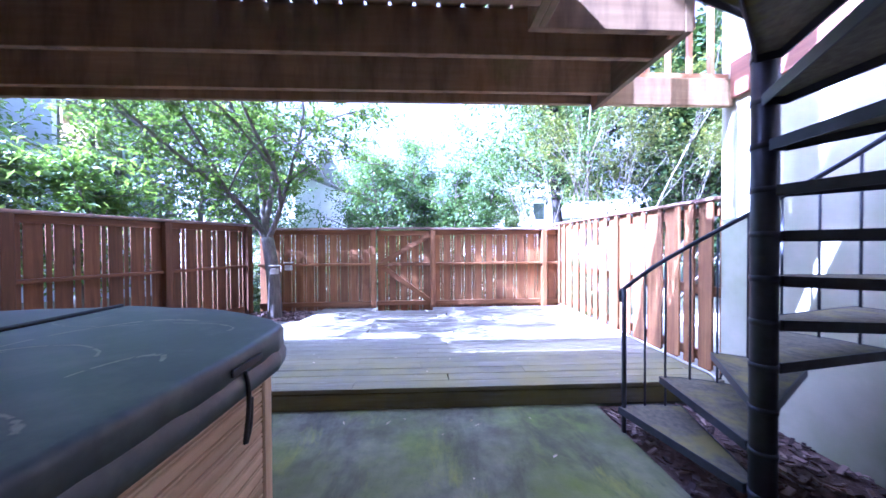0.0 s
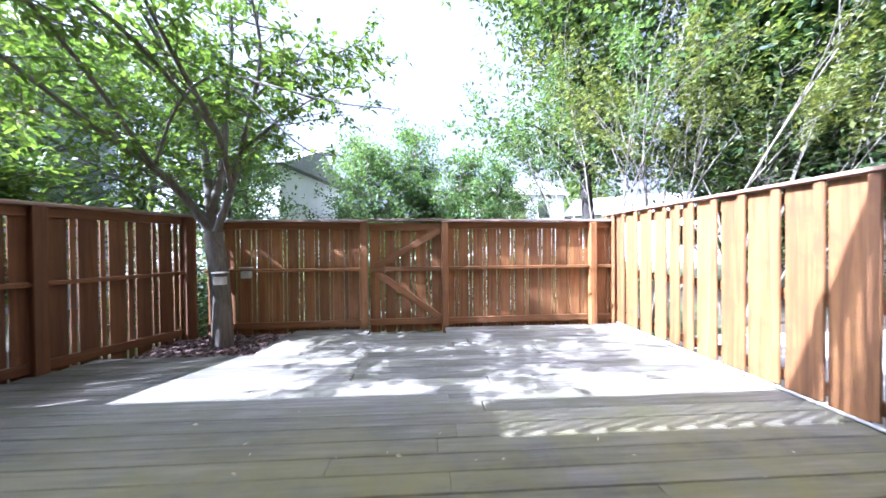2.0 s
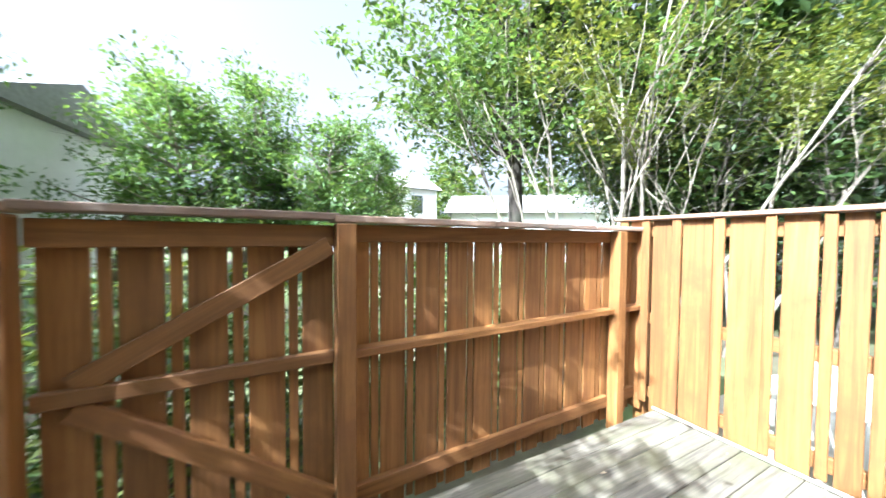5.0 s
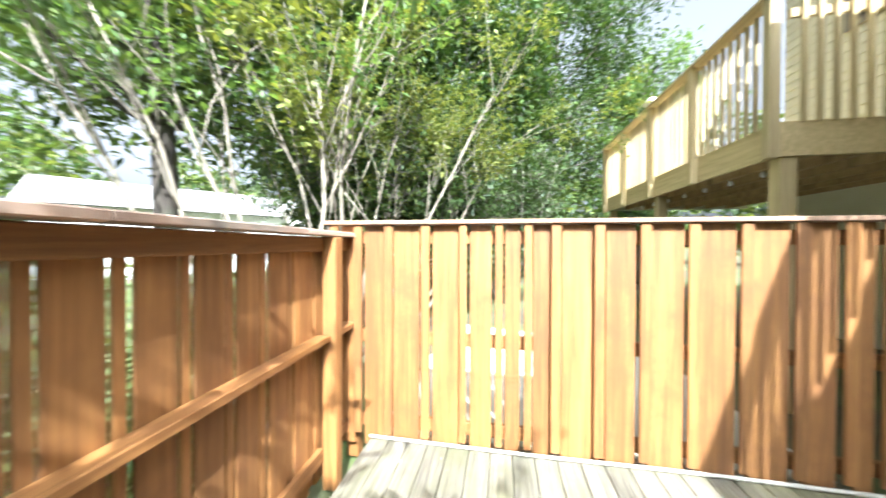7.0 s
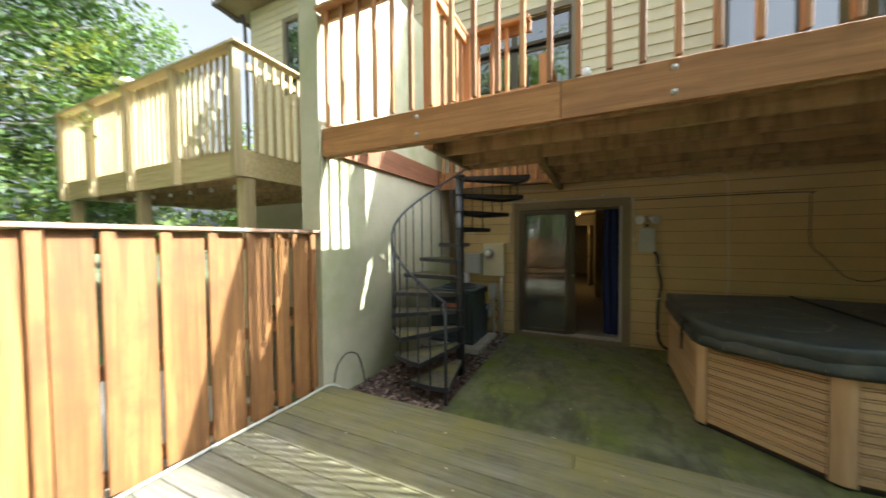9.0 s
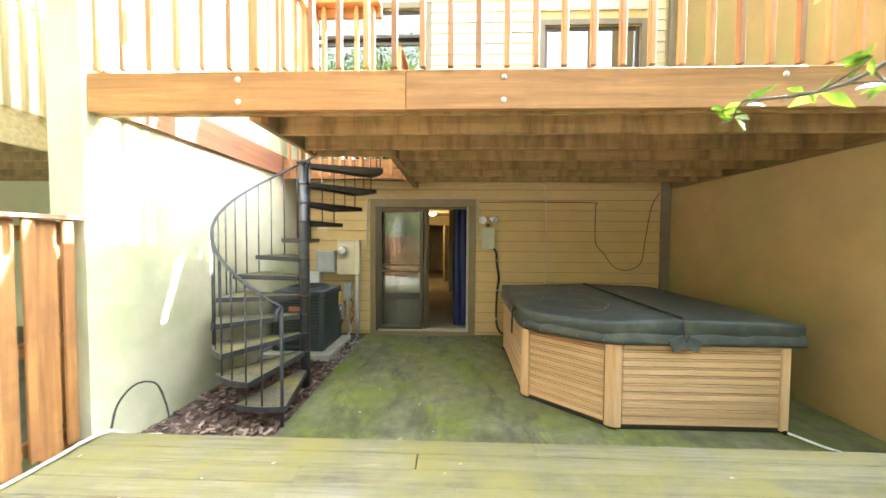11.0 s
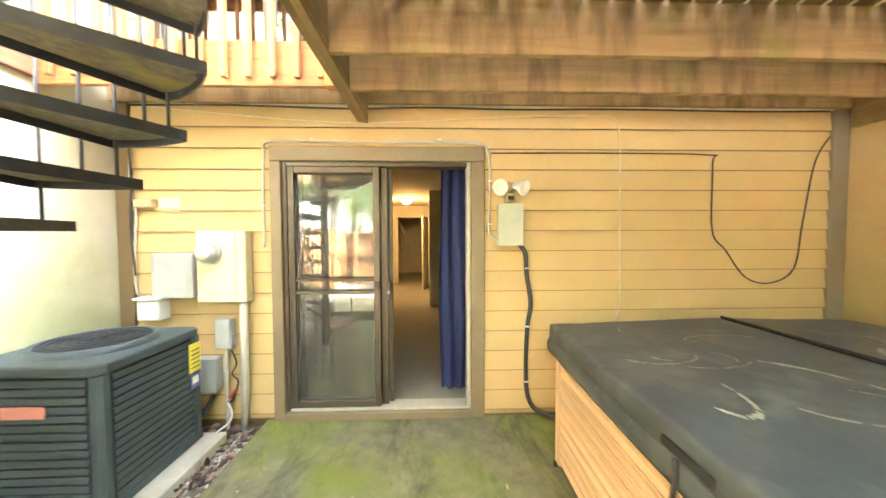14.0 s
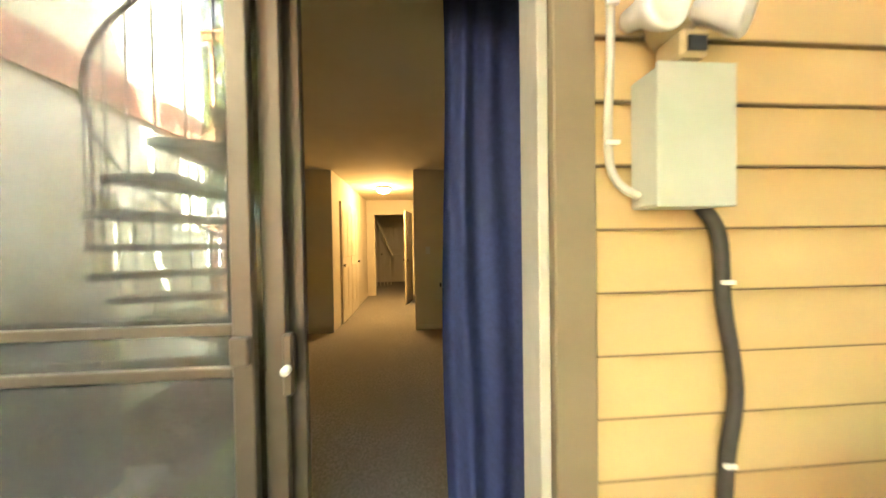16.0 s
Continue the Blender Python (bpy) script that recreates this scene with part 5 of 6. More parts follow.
# Flat disc on the closed lid, coloured as the shaded depth of an opening.
place("fan_well", lathe_data([(0.25, 0.006), (0.0, 0.006)], 28), "ac_dark", ac, (2.385, 0.66, AZ1))
for k in range(6):
    me = SHARED.setdefault(("ring", k), tube_data([((0.05 + 0.04 * k) * math.cos(a * 0.3142), (0.05 + 0.04 * k) * math.sin(a * 0.3142), 0) for a in range(21)], 0.004, 5))
    place("guard_ring", me, "ac_dark", ac, (2.385, 0.66, AZ1 + 0.028))
box("badge", (2.29, AY1 + 0.004, 0.60), (2.5, AY1 + 0.014, 0.66), "pink", ac, 0.002, "faded red maker's badge")
box("label", (AX0 - 0.002, AY0 + 0.012, 0.56), (AX0 + 0.006, AY0 + 0.115, 0.76), "yellow", ac, 0.001, "yellow rating label")
for k in range(5):
    box("label_line", (AX0 - 0.0035, AY0 + 0.022, 0.59 + 0.03 * k), (AX0 - 0.0022, AY0 + 0.1, 0.597 + 0.03 * k), "black", ac, 0.0002)
box("label", (AX0 - 0.002, AY0 + 0.02, 0.45), (AX0 + 0.006, AY0 + 0.11, 0.545), "blue", ac, 0.001, "blue and white sticker")
box("sticker_patch", (AX0 - 0.0035, AY0 + 0.04, 0.48), (AX0 - 0.0022, AY0 + 0.095, 0.53), "white", ac, 0.0002)
for a, b in (((AX0 + 0.05, AY0 - 0.005, 0.3), (2.1, 0.08, 0.25)), ((AX0 + 0.1, AY0 - 0.005, 0.2), (2.2, 0.06, 0.12))):
    tagged(tube("refrigerant_line", smooth_line([a, ((a[0] + b[0]) / 2, 0.22, b[2] - 0.08), b]), 0.018, "black"), "black insulated pipe to the cooling unit", "pipe")


# ---- upper storey: door, window, lamp ----
def upper_window(name, x0, x1, z0, z1, splits, label, y=-0.05):
    w = tagged(thing(name, ((x0 + x1) / 2, y, z0), label, "window"), kind="structure")
    for lo, hi in (((x0 - 0.09, -0.008, z0 - 0.09), (x0, 0.03, z1 + 0.09)), ((x1, -0.008, z0 - 0.09), (x1 + 0.09, 0.03, z1 + 0.09)), ((x0, -0.008, z1), (x1, 0.03, z1 + 0.09)), ((x0, -0.008, z0 - 0.09), (x1, 0.04, z0))):
        box("window_frame", lo, hi, "corner", w, 0.004)
    for a, b, c, d in splits:
        for lo, hi in (((a, y - 0.02, c), (a + 0.05, y + 0.02, d)), ((b - 0.05, y - 0.02, c), (b, y + 0.02, d)), ((a + 0.051, y - 0.02, c), (b - 0.051, y + 0.02, c + 0.05)), ((a + 0.051, y - 0.02, d - 0.05), (b - 0.051, y + 0.02, d))):
            box("mullion", lo, hi, "bronze", w, 0.003)
        place("pane", box_data((b - a - 0.1, 0.006, d - c - 0.1), 0.0005), "glass_up", w, ((a + b) / 2, y, (c + d) / 2))
    return w


M["glass_up"] = pane_material("reflecting window glass", (0.35, 0.38, 0.4), 0.35)
x0, x1, z0, z1 = UP_DOOR
upper_window("window_1", x0, x1, z0, z1, [(x0, (x0 + x1) / 2, z0, 4.75), ((x0 + x1) / 2, x1, z0, 4.75), (x0, (x0 + x1) / 2, 4.82, z1), ((x0 + x1) / 2, x1, 4.82, z1)], "tall glazed balcony door with transom panes")
x0, x1, z0, z1 = UP_WIN
upper_window("window_2", x0, x1, z0, z1, [(x0, (x0 + x1) / 2, z0, z1), ((x0 + x1) / 2, x1, z0, z1)], "wide upper window with two panes")
# Near-black sheet added behind the glass in place of a room's darkness.
tagged(box("backdrop_room", (-3.3, -1.6, 2.6), (3.0, -1.5, 7.5), "ac_dark"), "dark sheet that stands in for the unlit room behind the upper windows", "wall", kind="structure")
wl = thing("wall_lamp", (0.62, 0.05, 4.15), "white globe lamp beside the balcony door", "lamp")
place("globe", lathe_data([(0.0, -0.09), (0.05, -0.075), (0.08, -0.03), (0.085, 0.0), (0.08, 0.03), (0.05, 0.075), (0.0, 0.09)], 18), "white", wl, (0.55, 0.11, 4.1))
box("wall_plate", (0.5, 0.005, 4.12), (0.6, 0.04, 4.24), "bronze", wl)
tagged(box("downspout", (-3.13, 0.005, 2.75), (-3.03, 0.08, 7.3), "corner", None, 0.01), "grey square downspout on the siding", "downspout")
roof = tagged(thing("roof", (0, -4, 7.6), "grey shingled roof with a plain eave", "roof"), kind="structure")
me = bpy.data.meshes.new("roof")
me.from_pydata([(-3.5, 0.58, 7.5), (3.3, 0.58, 7.5), (3.3, -5, 10.0), (-3.5, -5, 10.0), (-3.5, 0.58, 7.62), (3.3, 0.58, 7.62), (3.3, -5, 10.12), (-3.5, -5, 10.12), (3.3, -11, 7.5), (-3.5, -11, 7.5)], [],
               [(0, 1, 2, 3), (4, 5, 6, 7), (0, 1, 5, 4), (1, 2, 6, 5), (3, 0, 4, 7), (7, 6, 8, 9)])
place("roof_slope", me, "roof", roof)

# unseen block added in the west; its top sets the deck's shadow edge
tagged(box("wall_neighbour", (-8.0, -6.0, -0.1), (-3.9, 3.12, 4.5), "stucco", None, 0.01), "unseen stucco block added to shade the deck from the west", "wall", kind="structure")

# ---- next house and its balcony to the east ----
nb = thing("neighbour_house", (7, -2, 0), "cream sided house with an upper window", "house")
box("wall", (3.2, -8.0, -0.1), (8.7, -0.3, 7.7), "siding_far", nb, 0.01)
for n in range(28):
    z = 2.9 + 0.17 * n
    lap(3.12, 8.7, z, 0.17, "siding_far", nb, "siding_board", -0.3, 0.02)
win = box("window", (6.35, -0.28, 5.35), (7.35, -0.27, 7.0), "bronze", nb, 0.004)
place("pane", box_data((0.84, 0.012, 1.5), 0.001), "glass_up", win, (6.85, -0.262, 6.17))
for lo, hi in (((6.25, -0.285, 5.25), (6.35, -0.24, 7.1)), ((7.35, -0.285, 5.25), (7.45, -0.24, 7.1)), ((6.35, -0.285, 5.25), (7.35, -0.24, 5.35)), ((6.35, -0.285, 7.0), (7.35, -0.24, 7.1))):
    box("window_trim", lo, hi, "corner", win, 0.004)
box("eave", (3.1, -0.8, 7.72), (9.3, 0.25, 7.86), "trim", nb, 0.01)
tube("gutter", [(9.3, 0.3, 7.72), (9.3, -8, 7.72)], 0.07, "bronze", nb, 8)
tube("downpipe", smooth_line([(9.3, 0.2, 7.7), (8.95, -0.1, 7.4), (8.8, -0.2, 7.2), (8.8, -0.22, 3.0)]), 0.045, "bronze", nb, 8)

nbal = thing("balcony", (6.5, 2, 2.6), "pale treated pine balcony of the next house", "balcony")
NX0, NX1, NY, NZ = 4.36, 9.6, 2.92, 2.78
box("rim", (NX0, NY - 0.04, NZ - 0.34), (NX1, NY, NZ), "pine_x", nbal, 0.004)
box("rim", (NX0, -0.25, NZ - 0.34), (NX0 + 0.04, NY - 0.042, NZ), "pine_x", nbal, 0.004)
box("floor_boards", (NX0 + 0.042, -0.25, NZ - 0.05), (NX1, NY - 0.042, NZ - 0.005), "pine_x", nbal, 0.003)
for k in range(6):
    yj = 0.2 + 0.45 * k
    box("joist", (NX0 + 0.042, yj, NZ - 0.3), (NX1, yj + 0.04, NZ - 0.052), "joist", nbal, 0.003)
for x, y in ((4.46, 2.8), (7.0, 2.8), (9.5, 2.8), (4.46, 0.5)):
    box("post", (x - 0.075, y - 0.075, -0.1), (x + 0.075, y + 0.075, NZ - 0.345), "pine_z", nbal, 0.006)
for x in (NX0 + 0.01, 5.7, 7.0, 8.3, 9.55):
    box("rail_post", (x - 0.05, NY + 0.002, NZ - 0.36), (x + 0.05, NY + 0.1, NZ + 1.22), "pine_z", nbal, 0.005)
x = NX0 + 0.1
while x < NX1:
    box("picket", (x, NY + 0.004, NZ - 0.02), (x + 0.038, NY + 0.046, NZ + 1.17), "pine_z", nbal, 0.003)
    x += 0.132
y = -0.2
while y < NY - 0.15:
    box("picket", (NX0 - 0.044, y, NZ - 0.02), (NX0 - 0.006, y + 0.04, NZ + 1.2), "pine_z", nbal, 0.003)
    y += 0.132
box("cap_rail", (NX0 - 0.1, NY - 0.06, NZ + 1.22), (NX1, NY + 0.12, NZ + 1.256), "pine_x", nbal, 0.004)
box("cap_rail", (NX0 - 0.1, -0.25, NZ + 1.222), (NX0 + 0.04, NY - 0.062, NZ + 1.258), "pine_x", nbal, 0.004)
box("upper_rail", (NX0 - 0.004, -0.25, NZ + 1.0), (NX0 + 0.03, NY - 0.1, NZ + 1.09), "pine_x", nbal, 0.004)
for k in range(7):
    me = SHARED.setdefault("string_bulb", lathe_data([(0.0, -0.05), (0.022, -0.035), (0.026, -0.01), (0.012, 0.02), (0.0, 0.03)], 10))
    place("string_bulb", me, "white", nbal, (5.0 + 0.55 * k, 2.6, NZ - 0.38))
# Added pale surface that catches the sun and shows between the pickets.
box("end_wall", (NX1, -0.25, NZ - 0.3), (NX1 + 0.2, NY, NZ + 1.2), "stucco_pale", nb, 0.01)
lampn = thing("patio_lamp", (7.2, 2.9, 4.0), "white shaded lamp on the balcony rail", "lamp")
place("shade", lathe_data([(0.05, 0.1), (0.16, 0.0), (0.14, 0.0), (0.03, 0.09)], 16), "white", lampn, (7.0, 2.95, NZ + 1.3))
tube("stem", [(7.0, 2.95, NZ + 1.25), (7.0, 2.95, NZ + 1.42)], 0.015, "bronze", lampn, 6)


# ---- far houses ----
def house(x, y, w, d, h, turn, wall, label, roof_h=1.8, windows=()):
    hs = thing("house", (x, y, 0), label, "house", "far houses", rz=turn)

    def put(name, me, mat, p, parent=hs, spin=0):
        q = PLACE[hs] @ Vector(p)
        return place(name, me, mat, parent, q, (0, 0, turn + spin))

    put("wall", box_data((w, d, h + 0.6), 0.02), wall, (0, 0, h / 2 - 0.3))
    me = bpy.data.meshes.new("gable")
    a, b = w / 2 + 0.35, d / 2 + 0.4
    me.from_pydata([(-a, -b, 0), (a, -b, 0), (a, b, 0), (-a, b, 0), (-a, 0, roof_h), (a, 0, roof_h)], [], [(0, 1, 5, 4), (2, 3, 4, 5), (1, 2, 5), (3, 0, 4), (0, 3, 2, 1)])
    put("roof", me, "roof", (0, 0, h))
    for wx, wz, ww, wh in windows:
        f = put("window", box_data((ww + 0.16, 0.06, wh + 0.16), 0.01), "white", (wx, -d / 2, wz))
        put("pane", box_data((ww, 0.07, wh), 0.005), "glass_up", (wx, -d / 2 - 0.008, wz), f)
    return hs


gh = house(-10.2, 10.2, 4.4, 5.0, 5.6, 38, "house_grey", "blue grey sided house behind the trees", 1.5, ((-1.0, 4.3, 0.9, 1.2), (0.9, 4.3, 0.9, 1.2)))
tube("downpipe", smooth_line([(-7.6, 8.9, 5.5), (-7.8, 8.85, 5.3), (-7.85, 8.85, 4.6), (-7.85, 8.85, 0.3)]), 0.06, "bronze", gh, 8)
house(-8.2, 19.0, 6.0, 6.0, 4.6, -8, "house_white", "white house with a porch seen past the tree", 1.4, ((-1.2, 3.4, 0.9, 1.2), (1.2, 3.4, 0.9, 1.2), (0.0, 1.4, 0.9, 1.2)))
house(7.5, 32.0, 8.0, 7.0, 5.4, 5, "house_white", "pale two storey house in the distance", 2.0, ((-2.2, 4.2, 1.0, 1.4), (0.0, 4.2, 1.0, 1.4), (2.2, 4.2, 1.0, 1.4), (-2.2, 1.6, 1.0, 1.4), (2.2, 1.6, 1.0, 1.4)))
house(13.5, 20.5, 8.0, 6.0, 2.9, -35, "house_white", "low pale house beyond the shrubs", 1.3, ((-2.0, 1.7, 1.2, 1.0), (1.5, 1.7, 1.2, 1.0)))
house(17.5, 12.5, 7.0, 6.0, 3.0, -70, "house_white", "low pale house behind the thicket", 1.3, ((-1.5, 1.7, 1.2, 1.0), (1.5, 1.7, 1.2, 1.0)))


# ---- trees ----
def leaves_data(points, size, rng, droop=0.35, shape=0.45):
    """Folded leaves, one island each, at points."""
    n = len(points)
    p = np.array(points, dtype=float)
    yaw, tilt, roll = rng.uniform(0, 2 * np.pi, n), rng.normal(-droop, 0.45, n), rng.normal(0, 0.5, n)
    s = size * rng.uniform(0.6, 1.35, n)
    way = np.stack([np.cos(yaw) * np.cos(tilt), np.sin(yaw) * np.cos(tilt), np.sin(tilt)], 1)
    side = np.stack([-np.sin(yaw), np.cos(yaw), np.zeros(n)], 1)
    up = np.cross(way, side)
    side = side * np.cos(roll)[:, None] + up * np.sin(roll)[:, None]
    up = np.cross(way, side)
    a = p
    b = p + way * s[:, None]
    m = p + way * (0.45 * s)[:, None]
    l, r = m + (side * shape * 0.5 + up * 0.09) * s[:, None], m + (-side * shape * 0.5 + up * 0.09) * s[:, None]
    verts = np.stack([a, l, b, r], 1).reshape(-1, 3)
    k = np.arange(n) * 4
    faces = np.concatenate([np.stack([k, k + 1, k + 2], 1), np.stack([k, k + 2, k + 3], 1)])
    me = bpy.data.meshes.new("leaves")
    me.vertices.add(len(verts))
    me.vertices.foreach_set("co", verts.ravel())
    me.loops.add(faces.size)
    me.loops.foreach_set("vertex_index", faces.ravel())
    me.polygons.add(len(faces))
    me.polygons.foreach_set("loop_start", np.arange(0, faces.size, 3))
    me.polygons.foreach_set("loop_total", np.full(len(faces), 3))
    me.update()
    return me


def merged(tubes):
    verts, faces = [], []
    for pts, radii, sides in tubes:
        me = tube_data(pts, radii, sides)
        n = len(verts)
        verts += [v.co.copy() for v in me.vertices]
        faces += [[n + i for i in f.vertices] for f in me.polygons]
        bpy.data.meshes.remove(me)
    me = bpy.data.meshes.new("wood")
    me.from_pydata(verts, [], faces)
    me.shade_smooth()
    return me


def limb(a, way, length, rng, bend=0.25, steps=5, lift=0.12):
    pts, d = [Vector(a)], Vector(way).normalized()
    for _ in range(steps):
        d = (d + Vector((rng.gauss(0, bend), rng.gauss(0, bend), rng.gauss(lift, bend * 0.6))) * 0.5).normalized()
        pts.append(pts[-1] + d * length / steps)
    return pts


def tree(at, height, spread, bark, leaf, seed, count, size, trunks=1, thick=0.14, low=0.3, name="tree", label="", open_crown=0.5, twigs=7, lean=0.08, group="woods", rise=0.0):
    """A tree: tapered trunks with limbs and twigs, and leaves gathered at the twigs so that the crown is uneven and has gaps."""
    rng, nrng = random.Random(seed), np.random.default_rng(seed)
    t = thing(name, at, label, "tree", group)
    wood_parts, ends = [], []
    for k in range(trunks):
        ang = 2 * math.pi * k / trunks + rng.uniform(-0.4, 0.4)
        tilt = lean * rng.uniform(0.3, 2.2) if trunks > 1 else lean * rng.uniform(-1, 1)
        base = Vector(at) + (Vector((math.cos(ang), math.sin(ang), 0)) * 0.12 * (trunks > 1)) - Vector((0, 0, 0.15))
        main = limb(base, (math.cos(ang) * tilt, math.sin(ang) * tilt, 1), height * rng.uniform(0.8, 0.95), rng, 0.12, 8, 0.25)
        th = thick * (1.0 if trunks == 1 else rng.uniform(0.5, 1.0))
        wood_parts.append((main, [th * (1 - 0.85 * i / 8) + 0.006 for i in range(9)], 9 if trunks == 1 else 7))
        for i in range(2, 9):
            if i / 8 < low:
                continue
            for _ in range(twigs if trunks == 1 else max(2, twigs // 2)):
                a = rng.uniform(0, 2 * math.pi)
                f = i / 8
                reach = spread * (1.0 - 0.65 * abs(f - 0.55)) * rng.uniform(0.45, 1.1) * (1 if trunks == 1 else 0.5)
                br = limb(main[i], (math.cos(a), math.sin(a), rng.uniform(0.0, 0.7) + rise), reach * (1 + 0.3 * rise), rng, 0.3 if rise == 0 else 0.16, 5)
                wood_parts.append((br, [th * 0.32 * (1 - f * 0.5) * (1 - 0.8 * j / 5) + 0.004 for j in range(6)], 5))
                ends += br[2:]
                for _ in range(2):
                    j = rng.choice((2, 3, 4))
                    tw = limb(br[j], (rng.gauss(0, 1), rng.gauss(0, 1), rng.uniform(-0.2, 0.6)), reach * 0.5, rng, 0.3, 3)
                    wood_parts.append((tw, [0.01, 0.007, 0.005, 0.003], 4))
                    ends += tw[1:]
    place("trunk", merged([([Vector(p) - Vector(at) for p in pts], r, s) for pts, r, s in wood_parts]), bark, t, at)
    pick = nrng.integers(0, len(ends), count)
    e = np.array([tuple(v) for v in ends])[pick]
    keep = nrng.random(len(ends))[pick] < open_crown + 0.5
    pts = (e + nrng.normal(0, spread * 0.085, (count, 3)))[keep]
    place("crown", leaves_data(pts - np.array(at), size, nrng), leaf, t, at)
    return t


# the tree in the yard, with its limbs as they stand
yt = thing("yard_tree", (-2.2, 5.98, 0.1), "grey-barked tree with toothed bright green leaves in the mulch bed", "tree")
rng, nrng = random.Random(5), np.random.default_rng(5)
limbs = [
    ([(-2.2, 5.98, 0.05), (-2.22, 6.0, 0.5), (-2.28, 6.05, 1.0), (-2.38, 6.12, 1.45)], 0.115, 0.1),
    ([(-2.38, 6.12, 1.42), (-2.62, 6.1, 1.8), (-2.95, 6.0, 2.2), (-3.5, 5.8, 2.7), (-4.2, 5.6, 3.3), (-4.9, 5.4, 3.8)], 0.075, 0.015),
    ([(-2.40, 6.14, 1.45), (-2.5, 6.25, 1.9), (-2.62, 6.35, 2.5), (-2.9, 6.5, 3.2), (-3.3, 6.6, 3.9), (-3.5, 6.7, 4.8)], 0.08, 0.02),
    ([(-2.45, 6.2, 1.7), (-2.42, 6.4, 2.4), (-2.45, 6.55, 3.2), (-2.4, 6.6, 4.2), (-2.5, 6.6, 5.3)], 0.075, 0.015),
    ([(-2.34, 6.1, 1.45), (-2.16, 6.05, 1.85), (-1.98, 5.95, 2.3), (-1.75, 5.85, 2.95), (-1.62, 5.75, 3.5), (-1.7, 5.6, 4.2)], 0.06, 0.012),
    ([(-2.1, 6.02, 1.95), (-2.05, 5.7, 2.5), (-2.2, 5.3, 3.1), (-2.3, 4.8, 3.8), (-2.3, 4.4, 4.3)], 0.045, 0.01),
    ([(-1.95, 5.9, 2.35), (-1.5, 5.75, 2.62), (-1.1, 5.6, 2.8), (-0.75, 5.45, 2.9)], 0.028, 0.006),
    ([(-2.95, 6.0, 2.2), (-2.4, 5.6, 2.75), (-1.8, 5.25, 2.9), (-1.1, 4.8, 2.6), (-0.5, 4.55, 2.36), (-0.1, 4.5, 2.3)], 0.018, 0.003),
    ([(-1.8, 5.25, 2.88), (-1.2, 4.8, 2.45), (-0.87, 4.55, 2.13), (-0.65, 4.5, 1.97), (-0.43, 4.48, 1.94)], 0.01, 0.003),
    ([(-2.95, 6.45, 3.0), (-2.9, 6.1, 3.6), (-3.1, 5.8, 4.2), (-3.3, 5.6, 4.7)], 0.035, 0.008),
    ([(-3.2, 5.9, 2.4), (-3.6, 5.2, 3.0), (-3.9, 4.6, 3.5), (-4.1, 4.0, 3.9)], 0.035, 0.008),
]
limbs += [
    ([(-2.95, 6.0, 2.2), (-3.0, 5.3, 2.95), (-3.05, 4.7, 3.4), (-3.25, 4.1, 3.65)], 0.035, 0.008),
    ([(-2.05, 5.7, 2.5), (-2.3, 5.0, 3.05), (-2.55, 4.45, 3.35), (-2.5, 4.0, 3.55)], 0.03, 0.007),
    ([(-2.9, 6.5, 3.2), (-3.6, 5.9, 3.9), (-4.3, 5.2, 4.4), (-4.6, 4.4, 4.7)], 0.035, 0.008),
    ([(-4.2, 5.6, 3.3), (-4.3, 4.7, 3.9), (-4.2, 3.9, 4.3), (-3.9, 3.3, 4.6)], 0.035, 0.008),
    ([(-3.05, 4.7, 3.4), (-2.8, 4.1, 4.1), (-2.7, 3.6, 4.5)], 0.025, 0.007),
    ([(-3.25, 4.1, 3.65), (-3.6, 3.5, 4.0), (-4.0, 3.0, 4.4)], 0.025, 0.007),
    ([(-4.1, 4.0, 3.9), (-4.8, 3.4, 4.3), (-5.4, 2.9, 4.6)], 0.025, 0.007),
    ([(-1.75, 5.85, 2.95), (-1.4, 5.9, 3.3), (-1.0, 5.95, 3.5), (-0.7, 5.9, 3.55)], 0.026, 0.005),
]
wood_parts, runs, sprigs = [], [], []
for pts, r0, r1 in limbs:
    if 0.02 < r0 < 0.09:
        r0 *= 0.78
    line = smooth_line(pts, 4)
    wood_parts.append((line, [r0 + (r1 - r0) * i / (len(line) - 1) for i in range(len(line))], 10 if r0 > 0.05 else 7))
    if r0 > 0.09:
        continue
    if r0 < 0.0185:
        for i in range(len(line) * 2 // 3, len(line)):
            tw = limb(line[i], (rng.gauss(0, 1), rng.gauss(0, 1), rng.uniform(-0.2, 0.4)), rng.uniform(0.06, 0.16), rng, 0.3, 3, 0.0)
            wood_parts.append((tw, [0.003, 0.0025, 0.002, 0.0015], 4))
            sprigs += [tw[-1], tw[-1], tw[-2], tw[-1], tw[-2]]
        continue
    for i in range(len(line) // 3, len(line)):
        for _ in range(3 if r0 > 0.025 else 2):
            tw = limb(line[i], (rng.gauss(0, 1), rng.gauss(0, 1), rng.uniform(-0.3, 0.6)), rng.uniform(0.4, 1.05), rng, 0.25, 5, 0.0)
            wood_parts.append((tw, [0.009, 0.007, 0.006, 0.005, 0.003, 0.002], 5))
            runs += list(zip(tw[1:], tw[2:]))
ROOT = np.array((-2.2, 5.98, 0.1))
place("trunk", merged([([p - Vector(ROOT) for p in pts], r, s) for pts, r, s in wood_parts]), "bark", yt, tuple(ROOT))
pick, along = nrng.integers(0, len(runs), 14500), nrng.random((14500, 1))
a, b = np.array([tuple(p) for p, q in runs])[pick], np.array([tuple(q) for p, q in runs])[pick]
e = a + (b - a) * along + nrng.normal(0, 0.035, a.shape)
